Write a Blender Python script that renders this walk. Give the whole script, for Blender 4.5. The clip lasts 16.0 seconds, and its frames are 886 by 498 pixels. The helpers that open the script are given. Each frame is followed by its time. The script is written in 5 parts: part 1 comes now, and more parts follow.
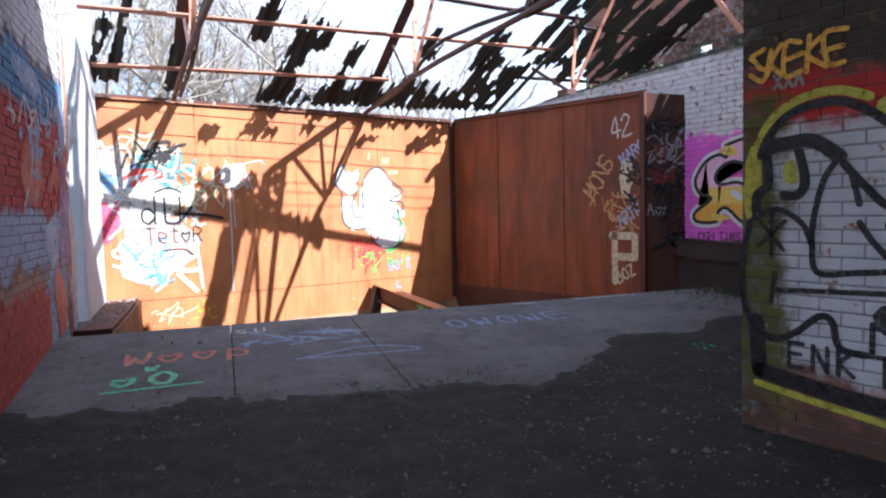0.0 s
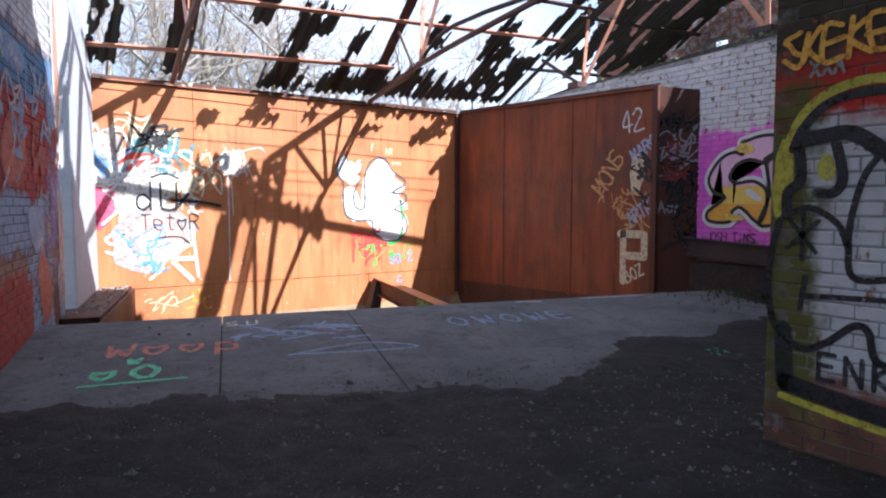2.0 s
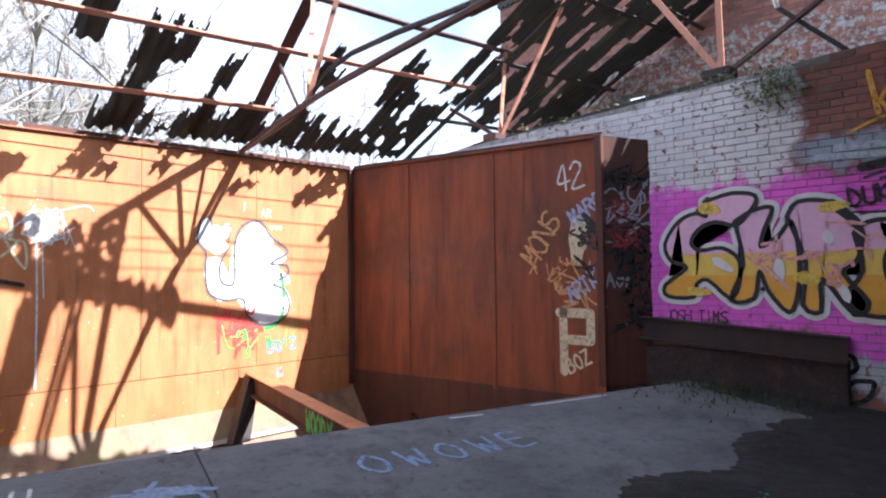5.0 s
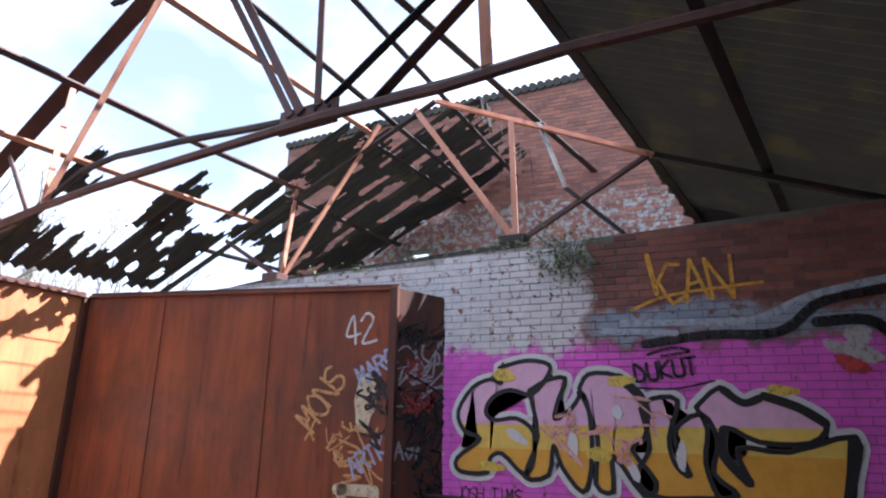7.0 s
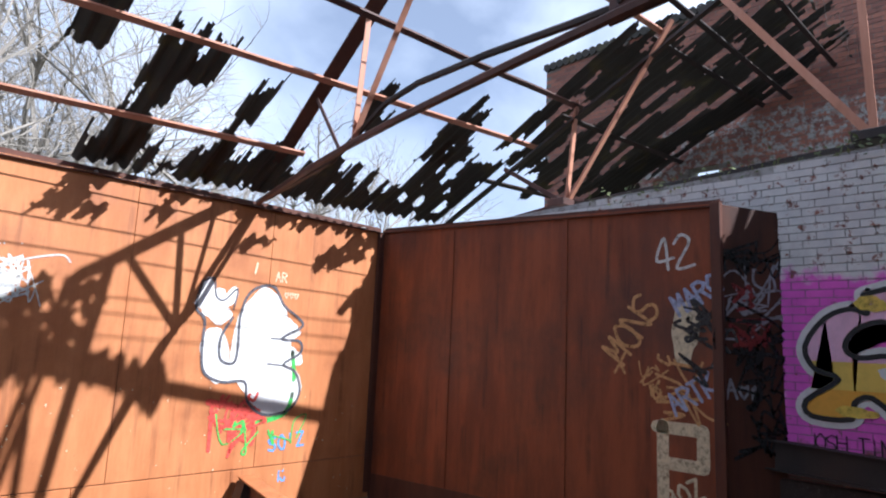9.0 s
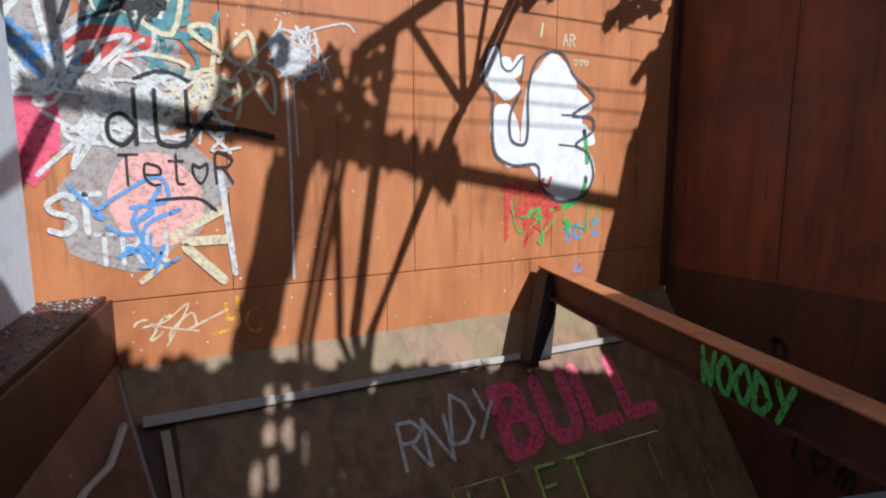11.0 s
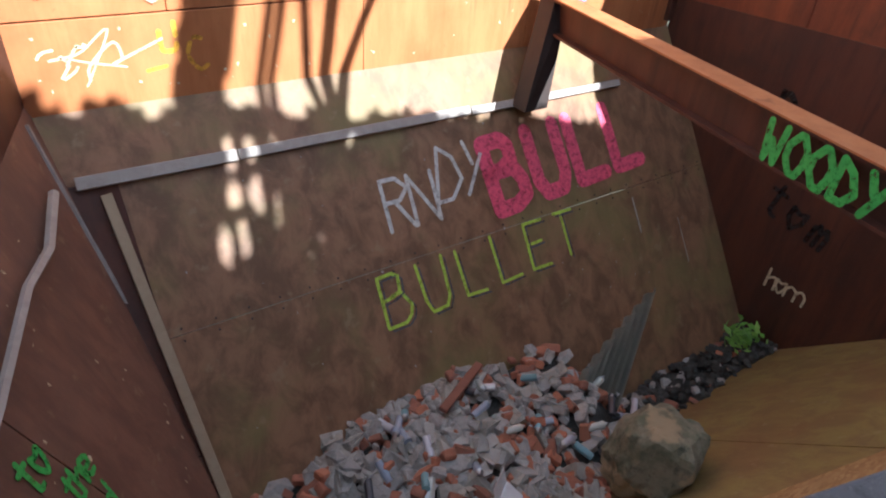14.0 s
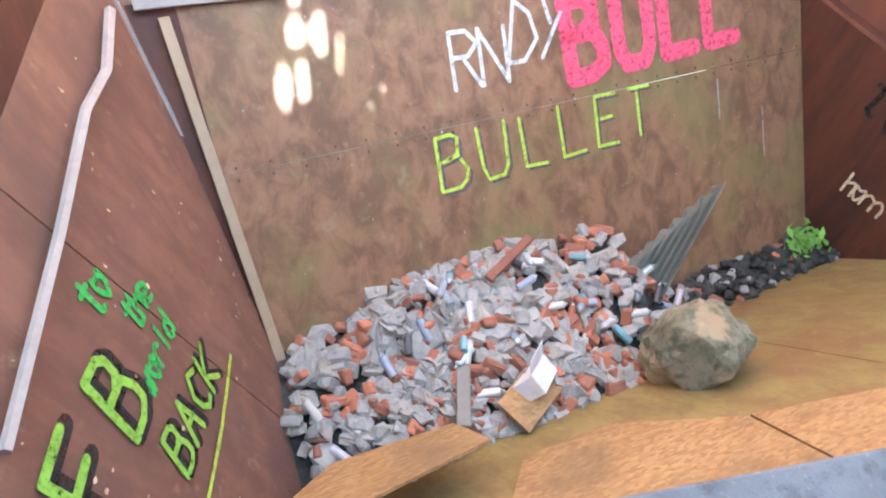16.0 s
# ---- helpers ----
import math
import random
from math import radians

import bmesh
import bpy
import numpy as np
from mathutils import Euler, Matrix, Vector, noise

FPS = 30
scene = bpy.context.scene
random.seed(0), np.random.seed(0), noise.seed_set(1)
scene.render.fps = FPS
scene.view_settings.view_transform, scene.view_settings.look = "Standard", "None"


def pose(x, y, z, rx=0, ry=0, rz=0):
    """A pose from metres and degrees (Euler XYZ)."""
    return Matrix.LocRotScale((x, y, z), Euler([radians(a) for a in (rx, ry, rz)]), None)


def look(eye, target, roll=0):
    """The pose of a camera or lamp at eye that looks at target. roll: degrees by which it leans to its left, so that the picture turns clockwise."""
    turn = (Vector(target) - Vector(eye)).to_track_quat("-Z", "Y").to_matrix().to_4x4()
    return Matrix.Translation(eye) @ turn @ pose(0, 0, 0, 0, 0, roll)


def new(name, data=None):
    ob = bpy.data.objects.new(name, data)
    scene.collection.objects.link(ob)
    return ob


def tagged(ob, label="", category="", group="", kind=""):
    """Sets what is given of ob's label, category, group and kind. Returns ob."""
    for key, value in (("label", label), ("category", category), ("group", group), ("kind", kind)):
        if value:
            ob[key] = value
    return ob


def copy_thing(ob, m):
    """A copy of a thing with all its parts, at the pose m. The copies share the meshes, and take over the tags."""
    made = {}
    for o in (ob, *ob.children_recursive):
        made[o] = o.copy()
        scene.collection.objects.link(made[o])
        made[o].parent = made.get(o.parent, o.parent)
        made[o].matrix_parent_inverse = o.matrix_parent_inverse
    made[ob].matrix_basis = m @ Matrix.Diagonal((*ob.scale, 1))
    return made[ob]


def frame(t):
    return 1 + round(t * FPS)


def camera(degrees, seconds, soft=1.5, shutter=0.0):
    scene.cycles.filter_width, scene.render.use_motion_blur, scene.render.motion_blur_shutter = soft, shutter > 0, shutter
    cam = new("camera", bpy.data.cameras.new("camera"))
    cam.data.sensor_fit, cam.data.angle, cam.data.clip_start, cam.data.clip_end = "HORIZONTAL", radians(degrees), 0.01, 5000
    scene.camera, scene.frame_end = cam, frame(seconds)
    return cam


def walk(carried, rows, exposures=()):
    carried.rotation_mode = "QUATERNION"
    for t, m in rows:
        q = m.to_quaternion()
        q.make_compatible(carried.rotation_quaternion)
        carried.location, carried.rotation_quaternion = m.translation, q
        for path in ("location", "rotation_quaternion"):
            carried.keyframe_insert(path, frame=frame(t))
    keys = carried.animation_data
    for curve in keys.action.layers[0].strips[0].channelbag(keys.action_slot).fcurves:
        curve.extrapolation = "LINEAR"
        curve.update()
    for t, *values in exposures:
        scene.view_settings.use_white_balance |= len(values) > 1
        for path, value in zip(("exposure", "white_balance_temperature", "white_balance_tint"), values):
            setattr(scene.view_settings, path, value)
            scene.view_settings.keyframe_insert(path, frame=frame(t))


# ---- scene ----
cam = camera(70.4, 16.0, soft=2.1)
PATH = [
    (0, (1.079, 0.269, 1.372), (2.205, 1.918, 1.254), -1.4),
    (0.5, (1.264, 0.292, 1.369), (2.47, 1.887, 1.324), -0.0),
    (1, (1.24, 0.32, 1.384), (2.453, 1.91, 1.353), 0.4),
    (1.5, (1.24, 0.377, 1.374), (2.409, 1.999, 1.307), 0.0),
    (2, (1.257, 0.508, 1.347), (2.373, 2.162, 1.212), 0.0),
    (2.5, (1.447, 0.789, 1.333), (2.514, 2.472, 1.169), 1.5),
    (3, (1.562, 1.103, 1.363), (2.56, 2.829, 1.206), 0.7),
    (5.5, (2.51, 2.678, 1.484), (4.077, 3.905, 1.686), -0.6),
    (6, (2.664, 2.896, 1.534), (4.354, 3.908, 1.881), -0.3),
    (6.5, (2.769, 3.026, 1.594), (4.521, 3.889, 2.029), 0.3),
    (7, (2.828, 3.177, 1.613), (4.597, 3.941, 2.15), 0.9),
    (7.5, (2.841, 3.355, 1.629), (4.589, 4.126, 2.22), 1.4),
    (8, (2.867, 3.548, 1.625), (4.531, 4.498, 2.199), 2.5),
    (8.5, (2.945, 3.797, 1.594), (4.491, 4.947, 2.129), 2.4),
    (9, (2.924, 4.121, 1.586), (4.333, 5.505, 1.899), 2.5),
    (9.5, (2.859, 4.487, 1.573), (4.088, 6.055, 1.746), 2.0),
    (10, (2.727, 4.972, 1.415), (3.806, 6.656, 1.428), 2.0),
    (12.5, (2.735, 6.435, 1.233), (3.583, 8.091, 0.497), 0.6),
    (13, (2.736, 6.597, 1.234), (3.613, 8.18, 0.382), 2.3),
    (13.5, (2.711, 6.752, 1.241), (3.677, 8.216, 0.28), 3.4),
    (14, (2.681, 6.851, 1.216), (3.679, 8.165, 0.086), 5.0),
    (14.5, (2.696, 6.915, 1.179), (3.675, 8.147, -0.055), 7.6),
    (15, (2.723, 6.952, 1.153), (3.619, 8.142, -0.182), 9.1),
    (15.5, (2.712, 6.99, 1.141), (3.528, 8.135, -0.282), 9.1),
    (16, (2.662, 7.015, 1.107), (3.431, 8.139, -0.358), 9.6),
]
EXPO = [(t, e, 5500 if t < 14.2 else 5250, 15 if t < 9 else 11 if t < 14.2 else 4) for t, e in ((0, 1.5), (0.6, 1.25), (1.5, 1.2), (2.3, 1.4), (3, 1.5), (5.5, 1.75), (7, 1.75), (8.5, 1.35), (9.5, 0.45), (10.2, 0.2), (12.3, 0.1), (13, 0.3), (13.5, 0.85), (14, 1.7), (14.5, 2.75), (15, 3.45), (16, 3.9))]
walk(cam, [(t, look(eye, target, roll)) for t, eye, target, roll in PATH], EXPO)

# ---- light ----
SUN = Vector((-0.33, 1.13, -1.0)).normalized()      # the way the sunlight travels
world = bpy.data.worlds.new("sky")
world.use_nodes = True
scene.world = world
wn = world.node_tree.nodes
sky = wn.new("ShaderNodeTexSky")
sky.sky_type, sky.sun_disc = "NISHITA", False
sky.sun_elevation = math.asin(-SUN.z)
sky.sun_rotation = math.atan2(-SUN.x, -SUN.y)
sky.dust_density, sky.air_density = 1.0, 1.0
# thin bright cloud over the blue
wl = world.node_tree.links
tc = wn.new("ShaderNodeTexCoord")
cl = wn.new("ShaderNodeTexNoise")
cl.inputs["Scale"].default_value, cl.inputs["Detail"].default_value, cl.inputs["Distortion"].default_value = 2.2, 7, 0.6
rmp = wn.new("ShaderNodeMapRange")
rmp.inputs[1].default_value, rmp.inputs[2].default_value, rmp.inputs[3].default_value, rmp.inputs[4].default_value = 0.36, 0.68, 0.26, 1.0
mixw = wn.new("ShaderNodeMix")
mixw.data_type = "RGBA"
mixw.inputs[7].default_value = (10.0, 10.6, 11.4, 1)
wl.new(tc.outputs["Generated"], cl.inputs["Vector"])
wl.new(cl.outputs["Fac"], rmp.inputs[0])
wl.new(rmp.outputs[0], mixw.inputs[0])
wl.new(sky.outputs[0], mixw.inputs[6])
wl.new(mixw.outputs[2], wn["Background"].inputs[0])
wn["Background"].inputs[1].default_value = 0.07
sun = new("sun", bpy.data.lights.new("sun", "SUN"))
sun.data.energy, sun.data.angle, sun.data.color = 5.0, radians(0.5), (1, 0.94, 0.84)
sun.matrix_world = look((0, 0, 30), Vector((0, 0, 30)) + SUN)


# ---- materials ----
def rgba(c):
    return (c[0], c[1], c[2], 1)


class Nodes:
    """Small wrapper to write node materials briefly."""

    def __init__(self, name, rough=0.8, metal=0.0):
        self.mat = bpy.data.materials.new(name)
        self.mat.use_nodes = True
        self.t = self.mat.node_tree
        self.b = self.t.nodes["Principled BSDF"]
        self.b.inputs["Roughness"].default_value = rough
        self.b.inputs["Metallic"].default_value = metal
        self.pos = self.t.nodes.new("ShaderNodeNewGeometry")

    def link(self, a, b):
        self.t.links.new(a, b)

    def put(self, sock, v):
        if isinstance(v, bpy.types.NodeSocket):
            self.link(v, sock)
        elif isinstance(v, (tuple, list)):
            sock.default_value = rgba(v) if len(v) == 3 and sock.type == "RGBA" else v
        else:
            sock.default_value = v

    def noise(self, scale, detail=4.0, rough=0.6, stretch=(1, 1, 1), dist=0.0):
        m = self.t.nodes.new("ShaderNodeVectorMath")
        m.operation = "MULTIPLY"
        self.link(self.pos.outputs["Position"], m.inputs[0])
        m.inputs[1].default_value = stretch
        n = self.t.nodes.new("ShaderNodeTexNoise")
        self.link(m.outputs[0], n.inputs["Vector"])
        n.inputs["Scale"].default_value, n.inputs["Detail"].default_value = scale, detail
        n.inputs["Roughness"].default_value, n.inputs["Distortion"].default_value = rough, dist
        return n.outputs["Fac"]

    def ramp(self, v, lo, hi, a=0.0, b=1.0):
        r = self.t.nodes.new("ShaderNodeMapRange")
        r.interpolation_type = "SMOOTHSTEP"
        self.put(r.inputs[0], v)
        for i, q in enumerate((lo, hi, a, b)):
            r.inputs[i + 1].default_value = q
        return r.outputs[0]

    def math(self, op, a, b=0.0):
        m = self.t.nodes.new("ShaderNodeMath")
        m.operation = op
        self.put(m.inputs[0], a)
        self.put(m.inputs[1], b)
        return m.outputs[0]

    def mix(self, f, a, b, mode="MIX"):
        m = self.t.nodes.new("ShaderNodeMix")
        m.data_type, m.blend_type = "RGBA", mode
        self.put(m.inputs[0], f)
        self.put(m.inputs[6], a)
        self.put(m.inputs[7], b)
        return m.outputs[2]

    def xyz(self):
        s = self.t.nodes.new("ShaderNodeSeparateXYZ")
        self.link(self.pos.outputs["Position"], s.inputs[0])
        return s.outputs

    def rand(self, island=False):
        if island:
            return self.pos.outputs["Random Per Island"]
        o = self.t.nodes.new("ShaderNodeObjectInfo")
        return o.outputs["Random"]

    def done(self, col, bump=None, strength=0.4, dist=0.01):
        self.put(self.b.inputs["Base Color"], col)
        if bump is not None:
            n = self.t.nodes.new("ShaderNodeBump")
            n.inputs["Strength"].default_value, n.inputs["Distance"].default_value = strength, dist
            self.link(bump, n.inputs["Height"])
            self.link(n.outputs[0], self.b.inputs["Normal"])
        return self.mat


def rust(name, a, b, c, rough=0.75):
    n = Nodes(name, rough, 0.0)
    streak = n.noise(3.0, 6, 0.7, (1, 1, 0.18))
    blot = n.noise(0.9, 5, 0.65)
    fine = n.noise(38, 3)
    col = n.mix(n.ramp(streak, 0.32, 0.68), a, b)
    col = n.mix(n.ramp(blot, 0.45, 0.75, 0, 0.75), col, c)
    run = n.math("MULTIPLY", n.ramp(n.noise(9.0, 5, 0.6, (1, 1, 0.06)), 0.52, 0.7), n.ramp(n.noise(1.7, 3), 0.4, 0.6))
    col = n.mix(n.math("MULTIPLY", run, 0.6), col, (c[0] * 0.6, c[1] * 0.6, c[2] * 0.7))
    pits = n.noise(16, 6, 0.75)
    col = n.mix(n.ramp(pits, 0.6, 0.72, 0, 0.5), col, (c[0] * 0.8, c[1] * 0.8, c[2]))
    col = n.mix(n.ramp(fine, 0.62, 0.8, 0, 0.35), col, (min(0.5, a[0] * 1.5), min(0.25, a[1] * 1.5), a[2] * 1.5))
    n.put(n.b.inputs["Roughness"], n.ramp(blot, 0.3, 0.7, rough, rough - 0.2))
    return n.done(col, pits, 0.35, 0.006)


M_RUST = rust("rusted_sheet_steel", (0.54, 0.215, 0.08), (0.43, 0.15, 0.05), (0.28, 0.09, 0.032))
# redder, darker copy of the wall rust; the side wall's shade is in it
M_RUST_SHADE = rust("shade_darkened_red_steel", (0.27, 0.07, 0.022), (0.15, 0.037, 0.013), (0.06, 0.02, 0.011))
# dark rust, deepened further to stand for the shade down in the hopper
M_RUSTD = rust("shade_darkened_rust", (0.11, 0.034, 0.017), (0.06, 0.021, 0.013), (0.035, 0.018, 0.014))
M_TRUSS = rust("rusted_truss_steel", (0.13, 0.06, 0.046), (0.075, 0.036, 0.03), (0.045, 0.026, 0.024), 0.7)
# orange rust, lightened so the bars look sunlit from below
M_PURLIN_LIT = rust("sunlit_orange_rust", (0.62, 0.31, 0.21), (0.5, 0.22, 0.13), (0.3, 0.13, 0.08), 0.8)
M_BLACK = rust("sooty_steel", (0.035, 0.025, 0.022), (0.02, 0.016, 0.015), (0.06, 0.03, 0.02), 0.7)


def concrete(name, a, b, stain=(0.06, 0.055, 0.05), speck=0.3, rough=0.85):
    n = Nodes(name, rough)
    col = n.mix(n.ramp(n.noise(1.3, 6, 0.7), 0.3, 0.7), a, b)
    col = n.mix(n.ramp(n.noise(4, 6, 0.7), 0.48, 0.7, 0, 0.7), col, stain)
    col = n.mix(n.ramp(n.noise(13, 7, 0.75), 0.5, 0.68, 0, 0.55), col, (b[0] * 0.45, b[1] * 0.45, b[2] * 0.45))
    f = n.noise(60, 3)
    col = n.mix(n.ramp(f, 0.58, 0.72, 0, speck), col, (0.36, 0.35, 0.33))
    return n.done(col, n.noise(18, 8, 0.75), 0.8, 0.02)


M_CONC = concrete("worn_concrete", (0.185, 0.183, 0.186), (0.11, 0.11, 0.114), (0.065, 0.062, 0.062))
M_DIRT = concrete("damp_black_dirt", (0.022, 0.019, 0.017), (0.008, 0.0075, 0.007), (0.045, 0.042, 0.038), 0.2)
M_GRIT = concrete("pale_rubble", (0.42, 0.4, 0.37), (0.3, 0.29, 0.27), (0.2, 0.18, 0.16))
M_GROUND = concrete("waste_ground", (0.1, 0.09, 0.06), (0.07, 0.08, 0.04))


def ply(name, a, b, c):
    n = Nodes(name, 0.6)
    grain = n.noise(5, 6, 0.7, (1, 1, 0.15), 0.5)
    col = n.mix(n.ramp(grain, 0.35, 0.65), a, b)
    col = n.mix(n.ramp(n.noise(1.1, 5), 0.45, 0.7, 0, 0.8), col, c)
    col = n.mix(n.ramp(n.noise(7, 4), 0.6, 0.72, 0, 0.5), col, (0.3, 0.22, 0.13))
    return n.done(col, n.noise(30, 4, 0.6, (1, 1, 0.2)), 0.3, 0.004)


M_PLY = ply("weathered_rusty_lining", (0.28, 0.15, 0.08), (0.15, 0.08, 0.042), (0.21, 0.17, 0.065))
M_PLYG = ply("algae_stained_board", (0.26, 0.19, 0.06), (0.19, 0.12, 0.045), (0.2, 0.1, 0.04))


def osb():
    n = Nodes("wet_osb_board", 0.7)
    v = n.t.nodes.new("ShaderNodeTexVoronoi")
    m = n.t.nodes.new("ShaderNodeVectorMath")
    m.operation = "MULTIPLY"
    n.link(n.pos.outputs["Position"], m.inputs[0])
    m.inputs[1].default_value = (1, 2.2, 2.2)
    n.link(m.outputs[0], v.inputs["Vector"])
    v.inputs["Scale"].default_value = 22
    s = n.t.nodes.new("ShaderNodeSeparateColor")
    n.link(v.outputs["Color"], s.inputs[0])
    col = n.mix(s.outputs[0], (0.4, 0.24, 0.1), (0.27, 0.14, 0.05))
    col = n.mix(n.ramp(n.noise(1.6, 5), 0.45, 0.7, 0, 0.7), col, (0.16, 0.1, 0.05))
    return n.done(col, s.outputs[1], 0.3, 0.003)


M_OSB = osb()


def timber(name, a, b):
    n = Nodes(name, 0.75)
    col = n.mix(n.noise(8, 5, 0.7, (1, 1, 1), 1.0), a, b)
    return n.done(col, n.noise(40, 4), 0.3, 0.004)


M_WOOD = timber("pale_weathered_timber", (0.45, 0.36, 0.24), (0.3, 0.22, 0.14))
M_WOODG = timber("grey_weathered_timber", (0.46, 0.43, 0.39), (0.24, 0.21, 0.19))
M_BARK = timber("pale_bare_bark", (0.34, 0.31, 0.27), (0.24, 0.21, 0.17))


def asbestos():
    n = Nodes("mossy_roof_sheet", 0.9)
    col = n.mix(n.noise(3, 6, 0.7), (0.09, 0.085, 0.075), (0.05, 0.045, 0.04))
    col = n.mix(n.ramp(n.noise(2.2, 5), 0.52, 0.7, 0, 0.6), col, (0.12, 0.105, 0.05))
    return n.done(col, n.noise(30, 5), 0.5, 0.006)


M_SHEET = asbestos()


def brick_mat(name, zones=(), mortar=False, island=False, old=(0.3, 0.11, 0.07)):
    """Old brick or its mortar. zones: fields of paint, (axis, lo, hi, zlo, zhi, colour, flake)."""
    n = Nodes(name, 0.85)
    o = n.xyz()
    if mortar:
        col = n.mix(n.noise(9, 4), (0.22, 0.2, 0.17), (0.11, 0.1, 0.09))
    else:
        r = n.rand(island)
        col = n.mix(r, old, (old[0] * 0.55, old[1] * 0.6, old[2] * 0.7))
        col = n.mix(n.ramp(n.noise(14, 5), 0.5, 0.75, 0, 0.6), col, (0.09, 0.06, 0.05))
    wob = n.noise(2.4, 5, 0.65)
    flakes = n.noise(9, 6, 0.7)
    for axis, lo, hi, zlo, zhi, c, flake in zones:
        h, z = o["XYZ".index(axis)], o[2]
        w1 = n.math("MULTIPLY", n.math("SUBTRACT", wob, 0.5), 0.7)
        h2, z2 = n.math("ADD", h, w1), n.math("ADD", z, w1)
        e = 0.07
        m = n.math("MULTIPLY", n.ramp(h2, lo - e, lo + e), n.math("SUBTRACT", 1.0, n.ramp(h2, hi - e, hi + e)))
        m = n.math("MULTIPLY", m, n.math("MULTIPLY", n.ramp(z2, zlo - e, zlo + e), n.math("SUBTRACT", 1.0, n.ramp(z2, zhi - e, zhi + e))))
        if flake:
            m = n.math("MULTIPLY", m, n.math("SUBTRACT", 1.0, n.ramp(flakes, 0.62 - flake * 0.25, 0.68 - flake * 0.2)))
        if mortar:
            c = (c[0] * 0.65, c[1] * 0.65, c[2] * 0.65)
            m = n.math("MULTIPLY", m, n.ramp(n.noise(6, 5, 0.7), 0.35, 0.6, 0.25, 0.95))
        tone = n.mix(n.ramp(n.noise(5, 4), 0.35, 0.7, 0, 0.35), c, (c[0] * 0.6, c[1] * 0.6, c[2] * 0.65))
        col = n.mix(m, col, tone)
    return n.done(col, n.noise(45, 5, 0.7), 0.5, 0.006)


def plain(name, c, rough=0.6, metal=0.0):
    n = Nodes(name, rough, metal)
    col = n.mix(n.ramp(n.noise(6, 5, 0.7), 0.4, 0.7, 0, 0.35), c, (c[0] * 0.6, c[1] * 0.6, c[2] * 0.6))
    return n.done(col, n.noise(50, 3), 0.15, 0.003)


PAINT = {}


def paint(key, c):
    """Sprayed paint, thin and patchy."""
    if key not in PAINT:
        n = Nodes("spray_" + key, 0.55)
        col = n.mix(n.ramp(n.noise(7, 5, 0.7), 0.4, 0.75, 0, 0.45), c, (c[0] * 0.65, c[1] * 0.65, c[2] * 0.65))
        n.put(n.b.inputs["Alpha"], n.ramp(n.noise(20, 7, 0.8), 0.3, 0.56, 0.3, 0.97))
        PAINT[key] = n.done(col)
    return PAINT[key]


WHITE = paint("white", (0.66, 0.66, 0.64))
BLACK = paint("black", (0.02, 0.02, 0.022))
PINK = paint("pink", (0.82, 0.11, 0.2))
LIME = paint("lime", (0.5, 0.7, 0.08))
GREEN = paint("green", (0.08, 0.5, 0.1))
MINT = paint("mint", (0.1, 0.6, 0.3))
GOLD = paint("gold", (0.82, 0.44, 0.05))
TAN = paint("tan", (0.6, 0.33, 0.13))
BLUE = paint("blue", (0.15, 0.35, 0.7))
RED = paint("red", (0.65, 0.08, 0.06))
ROSE = paint("rose", (0.85, 0.45, 0.4))
CREAM = paint("cream", (0.7, 0.62, 0.42))
SLATE = paint("slate", (0.1, 0.1, 0.12))
YEL = paint("yellow", (0.85, 0.64, 0.1))


# ---- makers ----
def mesh_ob(name, bm, mat, parent=None, label=""):
    me = bpy.data.meshes.new(name)
    bm.normal_update()
    bm.to_mesh(me)
    bm.free()
    me.materials.append(mat)
    ob = new(name, me)
    if parent:
        ob.parent = parent
    if label:
        tagged(ob, label)
    return ob


def part(name, bm, mat, parent, label=""):
    return mesh_ob(name, bm, mat, parent, label)


def thing(name, label, category, group="", at=(0, 0, 0)):
    e = new(name)
    e.location = at
    return tagged(e, label, category, group)


def add_box(bm, m, sx, sy, sz, bevel=0.0):
    """A box of that size about the middle of pose m."""
    r = bmesh.ops.create_cube(bm, size=1.0, matrix=m @ Matrix.Diagonal((sx, sy, sz, 1)))
    if bevel:
        es = list({e for v in r["verts"] for e in v.link_edges})
        bmesh.ops.bevel(bm, geom=es, offset=bevel, segments=1, affect="EDGES")
    return bm


def box_bm(m, sx, sy, sz, bevel=0.0):
    return add_box(bmesh.new(), m, sx, sy, sz, bevel)


def prism(bm, pts, vec):
    """A flat outline pushed along vec."""
    vec = Vector(vec)
    a = [bm.verts.new(p) for p in pts]
    b = [bm.verts.new(Vector(p) + vec) for p in pts]
    bm.faces.new(a)
    bm.faces.new(b[::-1])
    n = len(a)
    for i in range(n):
        bm.faces.new((a[i], b[i], b[(i + 1) % n], a[(i + 1) % n]))
    bmesh.ops.recalc_face_normals(bm, faces=bm.faces)
    return bm


def bar_frame(a, b, up=(0, 0, 1)):
    a, b = Vector(a), Vector(b)
    d = (b - a).normalized()
    s = d.cross(Vector(up))
    s = s.normalized() if s.length > 1e-4 else Vector((1, 0, 0))
    return a, b, d, s, s.cross(d)


def angle_bar(bm, a, b, w=0.06, t=0.008, up=(0, 0, 1)):
    """A rolled steel angle from a to b."""
    a, b, d, s, u = bar_frame(a, b, up)
    prof = [(0, 0), (w, 0), (w, t), (t, t), (t, w), (0, w)]
    prism(bm, [a + s * (p - w / 2) + u * (q - w / 2) for p, q in prof], b - a)
    return bm


